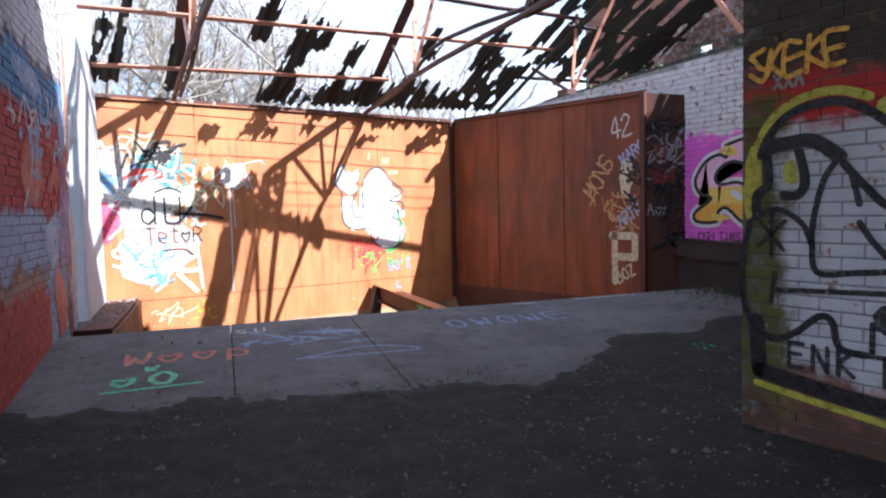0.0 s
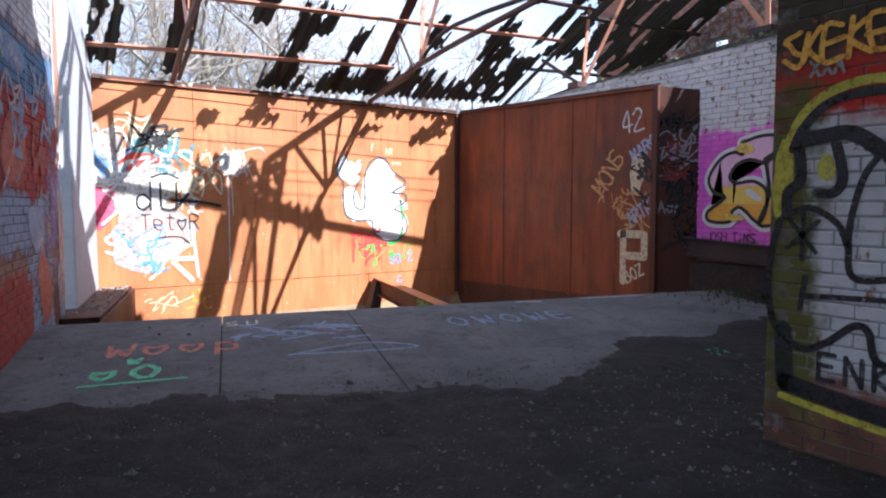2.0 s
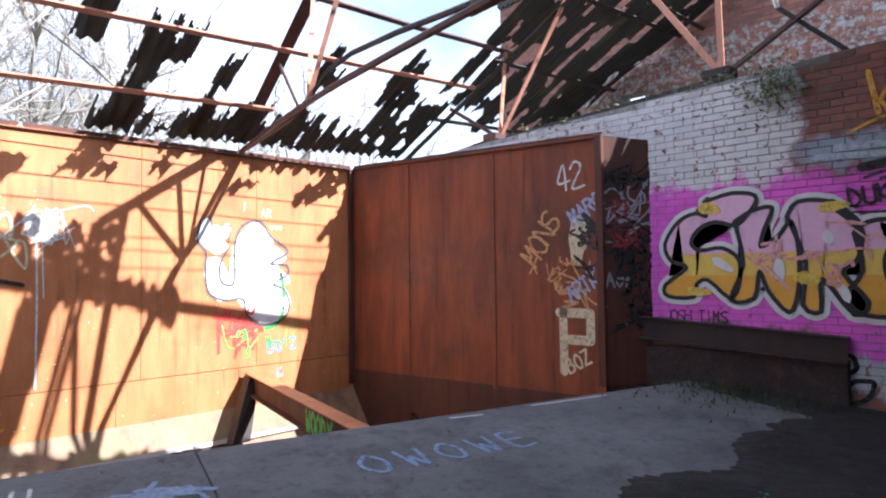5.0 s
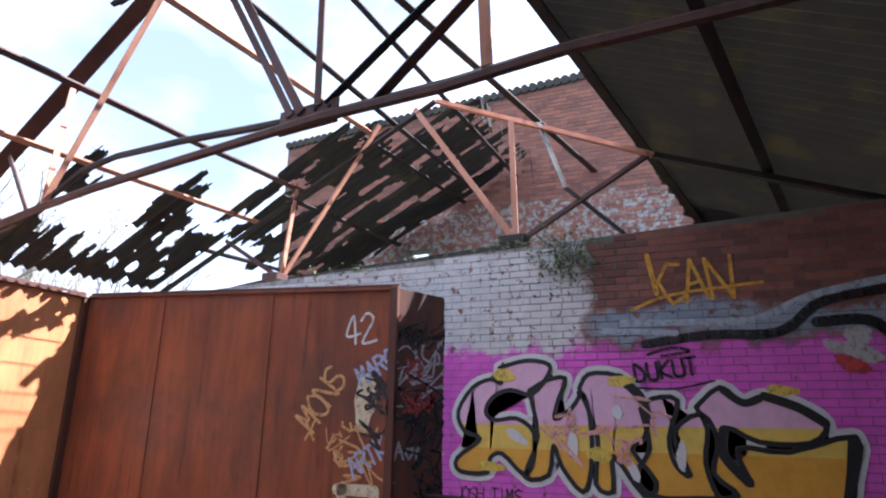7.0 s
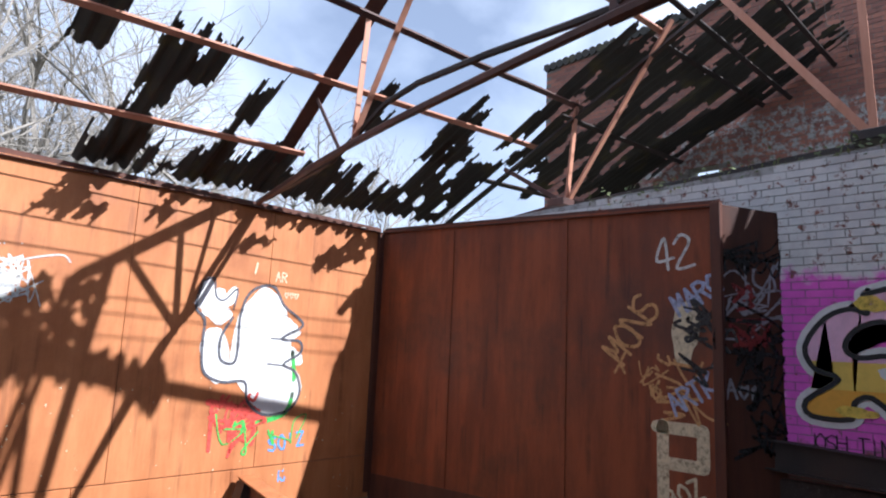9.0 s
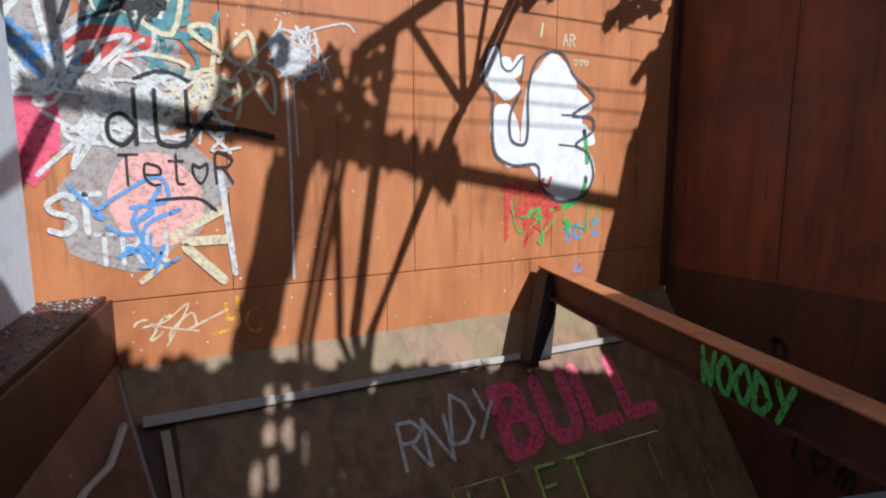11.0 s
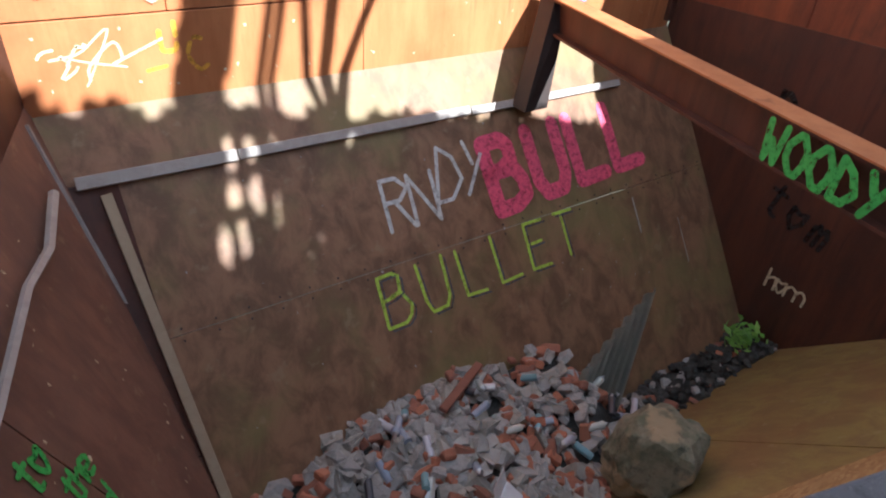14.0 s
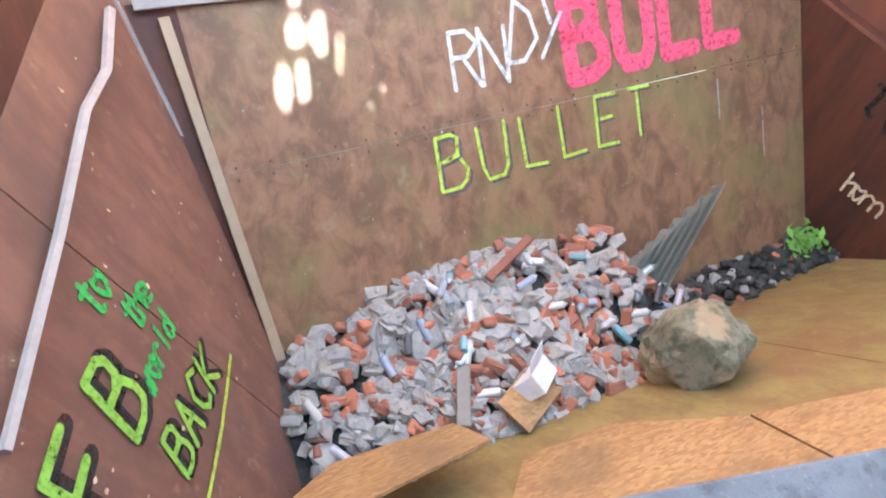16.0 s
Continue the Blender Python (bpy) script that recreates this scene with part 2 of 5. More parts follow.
def i_bar(bm, a, b, w, h, t=0.014):
    a, b, d, s, u = bar_frame(a, b)
    x, y = w / 2, h / 2
    prof = [(-x, -y), (x, -y), (x, t - y), (t / 2, t - y), (t / 2, y - t), (x, y - t), (x, y), (-x, y), (-x, y - t), (-t / 2, y - t), (-t / 2, t - y), (-x, t - y)]
    prism(bm, [a + s * p + u * q for p, q in prof], b - a)
    return bm


def tube(bm, pts, r0, r1, sides=6):
    """A tapered round bar through pts."""
    n, rings = len(pts), []
    for i, p in enumerate(pts):
        p = Vector(p)
        d = (Vector(pts[min(i + 1, n - 1)]) - Vector(pts[max(i - 1, 0)])).normalized()
        s = d.orthogonal().normalized()
        u = d.cross(s)
        r = r0 + (r1 - r0) * i / max(1, n - 1)
        rings.append([bm.verts.new(p + (s * math.cos(k * math.tau / sides) + u * math.sin(k * math.tau / sides)) * r) for k in range(sides)])
    for p, q in zip(rings, rings[1:]):
        for k in range(sides):
            bm.faces.new((p[k], p[(k + 1) % sides], q[(k + 1) % sides], q[k]))
    bm.faces.new(rings[0][::-1])
    bm.faces.new(rings[-1])
    return bm


class Face:
    """A surface to spray on: origin, right, up and out."""

    def __init__(self, o, u, v, lift=0.004):
        self.o, self.u, self.v = Vector(o), Vector(u).normalized(), Vector(v).normalized()
        self.n = self.u.cross(self.v)
        self.lift = lift

    def at(self, p, layer=0):
        return self.o + self.u * p[0] + self.v * p[1] + self.n * (self.lift + 0.0025 * layer)


def ribbon(bm, f, pts, w, layer=0):
    """A sprayed line of width w with rounded ends and corners."""
    for i in range(len(pts) - 1):
        a, b = Vector(pts[i]), Vector(pts[i + 1])
        d = b - a
        if d.length < 1e-6:
            continue
        d.normalize()
        s = Vector((-d.y, d.x)) * w / 2
        k = layer + (i % 5) * 0.22
        fan_a = [a - s * math.cos(q) - d * (w / 2) * math.sin(q) for q in (math.pi, 2.36, math.pi / 2, 0.79, 0)]
        fan_b = [b + s * math.cos(q) + d * (w / 2) * math.sin(q) for q in (math.pi, 2.36, math.pi / 2, 0.79, 0)]
        bm.faces.new([bm.verts.new(f.at(p, k)) for p in fan_a + fan_b])


def blob(bm, f, c, rx, ry, layer=0, wob=0.12, seed=0, turn=0.0, n=26):
    """A filled, uneven patch."""
    rr = random.Random(seed)
    ph = [rr.uniform(0, 6.3) for _ in range(3)]
    layer += (seed % 9) * 0.11
    vs = []
    for i in range(n):
        a = i * math.tau / n
        r = 1 + wob * (math.sin(2 * a + ph[0]) + 0.6 * math.sin(3 * a + ph[1]) + 0.5 * math.sin(7 * a + ph[2]))
        x, y = rx * r * math.cos(a), ry * r * math.sin(a)
        vs.append(bm.verts.new(f.at((c[0] + x * math.cos(turn) - y * math.sin(turn), c[1] + x * math.sin(turn) + y * math.cos(turn)), layer)))
    bm.faces.new(vs)


def smooth(pts, n=5):
    """A soft curve through pts."""
    P = [Vector((p[0], p[1])) for p in pts]
    out = []
    for i in range(len(P) - 1):
        p0, p1, p2, p3 = P[max(i - 1, 0)], P[i], P[i + 1], P[min(i + 2, len(P) - 1)]
        for k in range(n):
            t = k / n
            out.append(0.5 * (2 * p1 + (p2 - p0) * t + (2 * p0 - 5 * p1 + 4 * p2 - p3) * t * t + (3 * p1 - p0 - 3 * p2 + p3) * t ** 3))
    return out + [P[-1]]


GLYPH = {
    "R": ["00 09 39 57 35 05", "25 50"], "N": ["00 09 50 59"], "D": ["00 09 37 53 30 00"], "Y": ["09 25", "59 10"],
    "B": ["00 09 39 48 46 25 05", "25 45 53 51 30 00"], "U": ["09 02 10 40 52 59"], "L": ["09 00 50"], "E": ["59 09 00 50", "05 45"],
    "T": ["09 59", "29 20"], "F": ["00 09 59", "05 45"], "A": ["00 29 50", "14 44"], "C": ["58 29 05 12 30 51"], "K": ["00 09", "59 04 50"],
    "W": ["09 10 25 40 59"], "O": ["29 06 03 20 40 53 56 39 29"], "4": ["30 39 03 53"], "2": ["07 29 48 46 00 50"], "H": ["00 09", "59 50", "05 55"],
    "S": ["58 39 07 15 44 52 30 01"], "P": ["00 09 49 57 54 04"], "M": ["00 09 24 49 40"], "I": ["20 29"], "Z": ["09 59 00 50"], "X": ["00 59", "09 50"],
    "h": ["09 00", "04 36 44 40"], "o": ["06 03 20 43 46 25 06"], "r": ["05 00", "04 26 45"], "n": ["05 00", "04 26 44 40"], "m": ["05 00", "04 16 24 20", "24 36 44 40"],
    "t": ["29 21 30 40", "07 47"], "e": ["03 43 45 26 06 02 20 40"], "w": ["06 10 24 30 46"], "l": ["29 20"], "d": ["40 49", "43 25 04 01 20 42"], "p": ["06 0-", "05 26 44 41 20 01"],
    "'": ["29 26"], "J": ["59 52 20 01"], "G": ["58 29 05 12 30 52 54 34"], "V": ["09 20 49"], "a": ["45 16 03 10 42 46 40"],
}
DIG = {**{str(i): i for i in range(10)}, "-": -3}


def lettering(bm, f, word, at, size, w, lean=0.0, rise=0.0, gap=0.75, soft=False, layer=0, shake=0.0, seed=1):
    """Hand-sprayed letters: size is their height; rise tilts the line."""
    rr = random.Random(seed)
    x = 0.0
    for ch in word:
        for line in GLYPH.get(ch, []):
            pts = []
            for k in line.split():
                px, py = DIG[k[0]] / 9 * size + rr.uniform(-1, 1) * shake, DIG[k[1]] / 9 * size + rr.uniform(-1, 1) * shake
                px = px + x + lean * py
                pts.append((at[0] + px * math.cos(rise) - py * math.sin(rise), at[1] + px * math.sin(rise) + py * math.cos(rise)))
            ribbon(bm, f, smooth(pts) if soft and len(pts) > 2 else pts, w, layer)
        x += size * gap


def spray(name, mat, parent, f, *jobs):
    """One painted mark of one colour under parent. jobs: functions that draw into the mesh."""
    bm = bmesh.new()
    for j in jobs:
        j(bm, f)
    return part(name, bm, mat, parent)


def scrawl(c, w, h, n, lw, seed, layer=0):
    """Tangled handwriting that cannot be read."""
    def job(bm, f):
        rr = random.Random(seed)
        for _ in range(n):
            x, y = c[0] + rr.uniform(-w, w), c[1] + rr.uniform(-h, h)
            s = rr.uniform(0.1, 0.26)
            pts = [(x + rr.uniform(-s, s) + i * s * 0.3, y + rr.uniform(-s, s)) for i in range(rr.randint(3, 6))]
            ribbon(bm, f, smooth(pts, 4), lw * rr.uniform(0.6, 1.3), layer + rr.random())
    return job


def words(word, at, size, w, **k):
    return lambda bm, f: lettering(bm, f, word, at, size, w, **k)


def patch(c, rx, ry, **k):
    return lambda bm, f: blob(bm, f, c, rx, ry, **k)


def line(pts, w, layer=0, soft=True):
    return lambda bm, f: ribbon(bm, f, smooth(pts) if soft else pts, w, layer)


def fill(pts, layer=0):
    return lambda bm, f: bm.faces.new([bm.verts.new(f.at(p, layer)) for p in pts])


def spots(c, w, h, n, r, seed):
    def job(bm, f):
        rr = random.Random(seed)
        for i in range(n):
            blob(bm, f, (c[0] + rr.uniform(-w, w), c[1] + rr.uniform(-h, h)), r * rr.uniform(0.3, 1.2), r * rr.uniform(0.3, 1.6), 0.5, 0.2, i, 0, 7)
    return job


def set_up(ob, label, category=""):
    return tagged(ob, label, category, kind="structure")


# ---- the ground and the raised floor ----
EDGE0, EDGE_D = Vector((4.0, 6.94, 0.2)), Vector((1, -0.27, 0)).normalized()
EDGE_N = Vector((0.27, 1, 0)).normalized()           # out over the hopper


def edge(s, back=0.0, z=None):
    """A place s metres along the floor's lip from x = 4 and back metres behind it."""
    p = EDGE0 + EDGE_D * s - EDGE_N * back
    p.z = slab_z(back) if z is None else z
    return p


def slab_z(back):
    return 0.2 - 0.07 * min(max(back, 0), 3.5)


bm = bmesh.new()
bmesh.ops.create_grid(bm, x_segments=2, y_segments=2, size=1500, matrix=pose(0, 0, -4.8))
set_up(mesh_ob("ground", bm, M_GROUND), "rough waste ground around the ruin", "ground")

slab = thing("floor_slab", "worn grey concrete floor slab with cracked joints and chalk graffiti", "floor")
slab["kind"] = "structure"
JOINTS = [-3.4, -1.05, 0.25, 3.0, 7.2]
for a, b in zip(JOINTS, JOINTS[1:]):
    bm = bmesh.new()
    prism(bm, [edge(a + 0.004, 0), edge(b - 0.004, 0), edge(b - 0.004, 3.5), edge(a + 0.004, 3.5)], (0, 0, -0.32))
    bmesh.ops.bevel(bm, geom=bm.edges[:], offset=0.006, segments=1, affect="EDGES")
    part("slab_panel", bm, M_CONC, slab)
bm = bmesh.new()
prism(bm, [edge(-3.4, 0.02, -0.05), edge(7.2, 0.02, -0.05), edge(7.2, 3.5, -0.05), edge(-3.4, 3.5, -0.05)], (0, 0, -0.3))
part("slab_bed", bm, M_DIRT, slab)

# dirt creeping over the slab's back part
bm = bmesh.new()
NX, NY = 300, 200
grid = {}
for i in range(NX + 1):
    for j in range(NY + 1):
        s, back = -6 + i * 14.5 / NX, 0.0 + j * 11.0 / NY
        q = edge(s, back)
        k = noise.noise(Vector((q.x * 0.9, q.y * 0.9, 0))) * 0.55 + noise.noise(Vector((q.x * 3, q.y * 3, 4))) * 0.16
        d0 = 2.6 + 0.1 * math.sin(s * 1.3) - 0.3 * max(0, s - 1.2) if s > -1 else 2.25
        z = slab_z(back) + max(-0.09, min(0.035, (back - max(d0, 0.35) + k) * 0.14))
        z += noise.noise(Vector((q.x * 5, q.y * 5, 1))) * 0.016 + noise.noise(Vector((q.x * 13, q.y * 13, 2))) * 0.014
        if s > 5.0:
            z = max(z, slab_z(back) + min(0.03, (s - 5.3) * 0.1))
        grid[i, j] = bm.verts.new((q.x, q.y, z if back > 0.25 else min(z, 0.1)))
for i in range(NX):
    for j in range(NY):
        bm.faces.new((grid[i, j], grid[i, j + 1], grid[i + 1, j + 1], grid[i + 1, j]))
dirt = set_up(mesh_ob("floor", bm, M_DIRT), "damp black dirt floor strewn with fine debris", "floor")
for p in dirt.data.polygons:
    p.use_smooth = True

# fine litter trodden into the dirt
rr = random.Random(5)
bm = bmesh.new()
for i in range(9000):
    s, back = rr.uniform(-3.2, 6.4), rr.uniform(2.3, 8.0) if i % 9 else rr.uniform(0.1, 8)
    q = edge(s, back)
    z = slab_z(back) + (0.035 if back > 2.6 else 0.006)
    r = rr.uniform(0.004, 0.017) * (2.2 if rr.random() < 0.08 else 1)
    t0 = rr.uniform(0, 6.3)
    ring = [bm.verts.new((q.x + r * rr.uniform(0.5, 1.1) * math.cos(t0 + k * 1.57), q.y + r * rr.uniform(0.5, 1.1) * math.sin(t0 + k * 1.57), z - 0.004)) for k in range(4)]
    tip = bm.verts.new((q.x + rr.uniform(-0.3, 0.3) * r, q.y + rr.uniform(-0.3, 0.3) * r, z + r * rr.uniform(0.3, 0.8)))
    for k in range(4):
        bm.faces.new((ring[k], ring[(k + 1) % 4], tip))
tagged(mesh_ob("litter", bm, concrete("dull_grit", (0.2, 0.19, 0.17), (0.1, 0.095, 0.085))), "small pale stones and scraps on the dirt", "debris", kind="stuff")
bm = bmesh.new()
for i in range(700):
    s, back = rr.gauss(5.7, 0.5), abs(rr.gauss(0.5, 0.6))
    q = edge(s, back)
    h = rr.uniform(0.02, 0.07)
    a = rr.uniform(0, 6.3)
    u = Vector((math.cos(a), math.sin(a), 0)) * 0.012
    p = Vector((q.x, q.y, slab_z(back) + 0.02))
    bm.faces.new([bm.verts.new(v) for v in (p - u, p + u, p + u * 0.5 + Vector((u.y * 2, u.x * 2, h)))])
tagged(mesh_ob("moss", bm, plain("dark_moss", (0.06, 0.08, 0.025), 0.9)), "dark moss and weeds at the slab's end", "moss", kind="stuff")

# ---- the steel hopper ----
FW, RW = 11.32, 8.94
far = thing("wall_far", "tall rusted orange sheet-steel hopper wall covered in graffiti", "wall")
far["kind"] = "structure"
cols = [2.02, 3.66, 5.41, 7.11, 8.94]
for a, b in zip(cols, cols[1:]):
    w = b - a - 0.006
    part("steel_panel", box_bm(pose((a + b) / 2, FW + 0.02, 1.665), w, 0.04, 3.22, 0.003), M_RUST, far)
for a, b in ((2.5, 5.1), (5.1, 6.81), (6.81, 8.94)):
    part("lower_plate", box_bm(pose((a + b) / 2, FW + 0.015, -0.25), b - a - 0.005, 0.04, 0.59, 0.003), M_RUST, far)
part("top_angle", angle_bar(bmesh.new(), (2.02, FW - 0.0, 3.29), (8.94, FW - 0.0, 3.3), 0.09, 0.01), M_RUSTD, far)
part("backing", box_bm(pose(5.5, FW + 0.2, 0.6), 7.0, 0.3, 5.3), M_RUSTD, far)
part("corner_angle", box_bm(pose(RW - 0.05, FW - 0.03, 1.4), 0.1, 0.06, 3.7, 0.006), M_RUSTD, far)

right = thing("wall_right", "rust-brown sheet-steel hopper side wall, colour darkened for its shade", "wall")
right["kind"] = "structure"
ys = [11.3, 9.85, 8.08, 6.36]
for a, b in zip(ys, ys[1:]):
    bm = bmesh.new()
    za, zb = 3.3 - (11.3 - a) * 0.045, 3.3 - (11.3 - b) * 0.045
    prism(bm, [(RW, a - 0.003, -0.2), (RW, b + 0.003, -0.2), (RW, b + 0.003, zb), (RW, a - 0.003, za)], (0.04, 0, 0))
    part("steel_panel", bm, M_RUST_SHADE, right)
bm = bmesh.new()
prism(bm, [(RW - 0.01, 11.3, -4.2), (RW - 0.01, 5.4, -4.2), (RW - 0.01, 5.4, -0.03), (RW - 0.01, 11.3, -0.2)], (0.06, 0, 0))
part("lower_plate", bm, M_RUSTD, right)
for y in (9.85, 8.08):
    part("seam_strip", box_bm(pose(RW - 0.006, y, 1.5), 0.012, 0.07, 3.3, 0.003), M_RUST_SHADE, right)
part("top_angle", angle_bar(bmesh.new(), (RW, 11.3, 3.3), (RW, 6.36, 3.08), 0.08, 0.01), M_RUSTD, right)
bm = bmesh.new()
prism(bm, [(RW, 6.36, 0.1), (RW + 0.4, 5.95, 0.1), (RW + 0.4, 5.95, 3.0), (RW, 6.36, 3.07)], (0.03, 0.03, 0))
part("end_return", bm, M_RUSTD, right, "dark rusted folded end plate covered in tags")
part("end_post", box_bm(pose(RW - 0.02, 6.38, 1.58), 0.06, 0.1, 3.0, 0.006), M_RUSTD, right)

# far sloping side with its lining boards
K = 0.72


def slope(x, z):
    return Vector((x, FW + (z + 0.5) * K, z))


hop = thing("hopper_slope", "steep plywood-lined hopper side stained rusty brown, sprayed with words", "hopper")
hop["kind"] = "structure"
SN = Vector((0, -1, K)).normalized()


def slope_board(x0, x1, z0, z1, mat, lift=0.0, name="lining_board"):
    bm = bmesh.new()
    prism(bm, [slope(x0, z0) + SN * lift, slope(x1, z0) + SN * lift, slope(x1, z1) + SN * lift, slope(x0, z1) + SN * lift], -SN * 0.03)
    return part(name, bm, mat, hop)


slope_board(2.4, RW, -0.52, -0.9, M_PLY)
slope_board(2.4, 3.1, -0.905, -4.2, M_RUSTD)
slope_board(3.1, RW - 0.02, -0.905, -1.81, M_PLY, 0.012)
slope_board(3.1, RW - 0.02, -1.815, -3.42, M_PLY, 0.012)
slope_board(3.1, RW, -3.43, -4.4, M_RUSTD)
rr = random.Random(8)
bm = bmesh.new()
for i in range(50):
    p = slope(3.2 + (i % 25) * 0.235, -1.78 if i < 25 else -1.85) + SN * 0.014
    add_box(bm, Matrix.Translation(p), 0.012, 0.012, 0.012)
part("nail_row", bm, M_BLACK, hop)


def batten(a, b, w, t, mat, label):
    bm = bmesh.new()
    a, b = a + SN * 0.03, b + SN * 0.03
    d = (b - a).normalized()
    s = d.cross(SN) * w / 2
    prism(bm, [a - s, b - s, b + s, a + s], SN * t)
    bmesh.ops.bevel(bm, geom=bm.edges[:], offset=0.004, segments=1, affect="EDGES")
    ob = mesh_ob("timber_batten", bm, mat)
    return tagged(ob, label, "batten")


batten(slope(2.86, -0.9), slope(3.9, -0.91), 0.085, 0.03, M_WOODG, "grey weathered timber batten nailed across hopper slope")
batten(slope(3.91, -0.91), slope(5.98, -0.92), 0.075, 0.03, M_WOODG, "grey weathered timber batten nailed across hopper slope")
batten(slope(5.99, -0.93), slope(7.9, -0.94), 0.07, 0.03, M_WOODG, "grey weathered timber batten nailed across hopper slope")
nb = batten(slope(3.01, -0.98), slope(3.17, -3.1), 0.07, 0.035, M_WOOD, "long pale timber batten with protruding nails")
for i in range(12):
    p = slope(3.02 + 0.012 * i, -1.2 - i * 0.16) + SN * 0.05
    part("nail", tube(bmesh.new(), [p, p + Vector((-0.06, 0, 0.01))], 0.004, 0.003, 4), M_BLACK, nb)

# left sloping side, set askew
LD = Vector((0.25, 1, 0)).normalized()


def left_pt(y, z):
    """On the left side plate, at a depth y of its top line."""
    return Vector((2.72 + 0.25 * (y - 11.3) + 0.35 * max(0.0, -0.45 - z), y, z))


left = thing("hopper_side", "sloping rusted steel hopper side plate with green spray writing", "hopper")
left["kind"] = "structure"
bm = bmesh.new()
prism(bm, [left_pt(11.5, 0.07), left_pt(6.4, 0.07), left_pt(6.4, -0.45), left_pt(11.5, -0.45)], (-0.03, 0, 0))
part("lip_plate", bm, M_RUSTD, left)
for a, b in ((11.5, 9.1), (9.09, 6.0)):
    bm = bmesh.new()
    prism(bm, [left_pt(a, -0.452), left_pt(b, -0.452), left_pt(b, -4.3), left_pt(a, -4.3)], (-0.03, 0, -0.02))
    part("side_plate", bm, ply("brown_side_plate", (0.23, 0.12, 0.08), (0.16, 0.08, 0.055), (0.12, 0.07, 0.055)) if a > 11 else bpy.data.materials["brown_side_plate"], left)
part("corner_strip", tube(bmesh.new(), [left_pt(11.15, -0.5), left_pt(10.5, -1.7), left_pt(9.75, -3.0)], 0.02, 0.02, 5), M_GRIT, left, "crusted pale weld seam")
# a split strip of pale timber hanging on the side plate
bm = bmesh.new()
pts = [left_pt(10.7, -0.76), left_pt(10.2, -0.82), left_pt(9.8, -0.75), left_pt(9.04, -0.76), left_pt(8.2, -0.74)]
tube(bm, [p + Vector((0.05, -0.02, 0.02)) for p in pts], 0.03, 0.02, 5)
tagged(mesh_ob("timber_strip", bm, M_WOODG), "split pale timber strip hanging on the side plate", "timber")

# near sloping side under the lip
def near_pt(x, y):
    """On the near slope, which falls away from under the lip."""
    return Vector((x, y, 5.42 - y))


NN = Vector((0, 1, 1)).normalized()
nearside = thing("hopper_near_side", "sloping near side of hopper lined with stained boards", "hopper")
nearside["kind"] = "structure"


def near_board(pts, mat, lift, name, parent=None, label=""):
    ob = mesh_ob(name, prism(bmesh.new(), [near_pt(*p) + NN * lift for p in pts], -NN * 0.02), mat, parent)
    return tagged(ob, label, "board" if label else "", "chipboard sheets" if label else "")


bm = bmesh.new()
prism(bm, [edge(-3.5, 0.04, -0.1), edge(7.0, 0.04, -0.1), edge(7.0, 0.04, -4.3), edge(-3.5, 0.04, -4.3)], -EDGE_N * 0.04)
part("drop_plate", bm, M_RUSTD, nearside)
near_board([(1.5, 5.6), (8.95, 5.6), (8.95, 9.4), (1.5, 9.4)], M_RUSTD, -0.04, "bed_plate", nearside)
near_board([(3.3, 6.2), (6.6, 6.2), (6.6, 9.2), (3.3, 9.2)], M_PLYG, -0.01, "lining_board", nearside)
near_board([(6.61, 5.7), (8.92, 5.7), (8.92, 8.78), (6.61, 8.95)], M_PLYG, -0.01, "lining_board", nearside)
for pts in ([(2.9, 6.9), (5.15, 6.6), (5.5, 7.6), (4.9, 8.05), (4.3, 8.1)], [(5.17, 6.6), (7.2, 6.2), (7.2, 6.95), (5.52, 7.6)]):
    near_board(pts, M_OSB, 0.025, "osb_board", None, "large sheet of wet chipboard under the floor edge")
near_board([(2.3, 7.9), (4.05, 8.0), (4.0, 8.3), (3.2, 8.42)], M_OSB, 0.3, "osb_board", None, "torn sheet of wet chipboard against the rubble")

# ---- the steel beam across the hopper ----
beam = thing("steel_beam", "rusted steel channel beam crossing the hopper on a bent leg", "beam")
bm = bmesh.new()
A, B = Vector((6.95, 11.2, -0.17)), Vector((5.86, 6.75, -0.17))
i_bar(bm, A, B, 0.17, 0.3, 0.022)
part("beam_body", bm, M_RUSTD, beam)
dd = (B - A).normalized()
sd = dd.cross(Vector((0, 0, 1)))
# the light on the beam's top is put in as a paler rust
part("top_flange", prism(bmesh.new(), [A - sd * 0.1 + Vector((0, 0, 0.152)), B - sd * 0.1 + Vector((0, 0, 0.152)), B + sd * 0.1 + Vector((0, 0, 0.152)), A + sd * 0.1 + Vector((0, 0, 0.152))], (0, 0, 0.012)), M_RUST, beam, "rusted top flange, coloured lighter as the lit side")
bm = bmesh.new()
prism(bm, [A + Vector((-0.11, 0, 0.12)), A + Vector((0.03, -0.03, 0.12)), slope(6.72, -0.95) + SN * 0.05, slope(6.45, -0.95) + SN * 0.05], (0, -0.18, -0.0))
part("leg", bm, M_BLACK, beam, "dark bent plate leg")

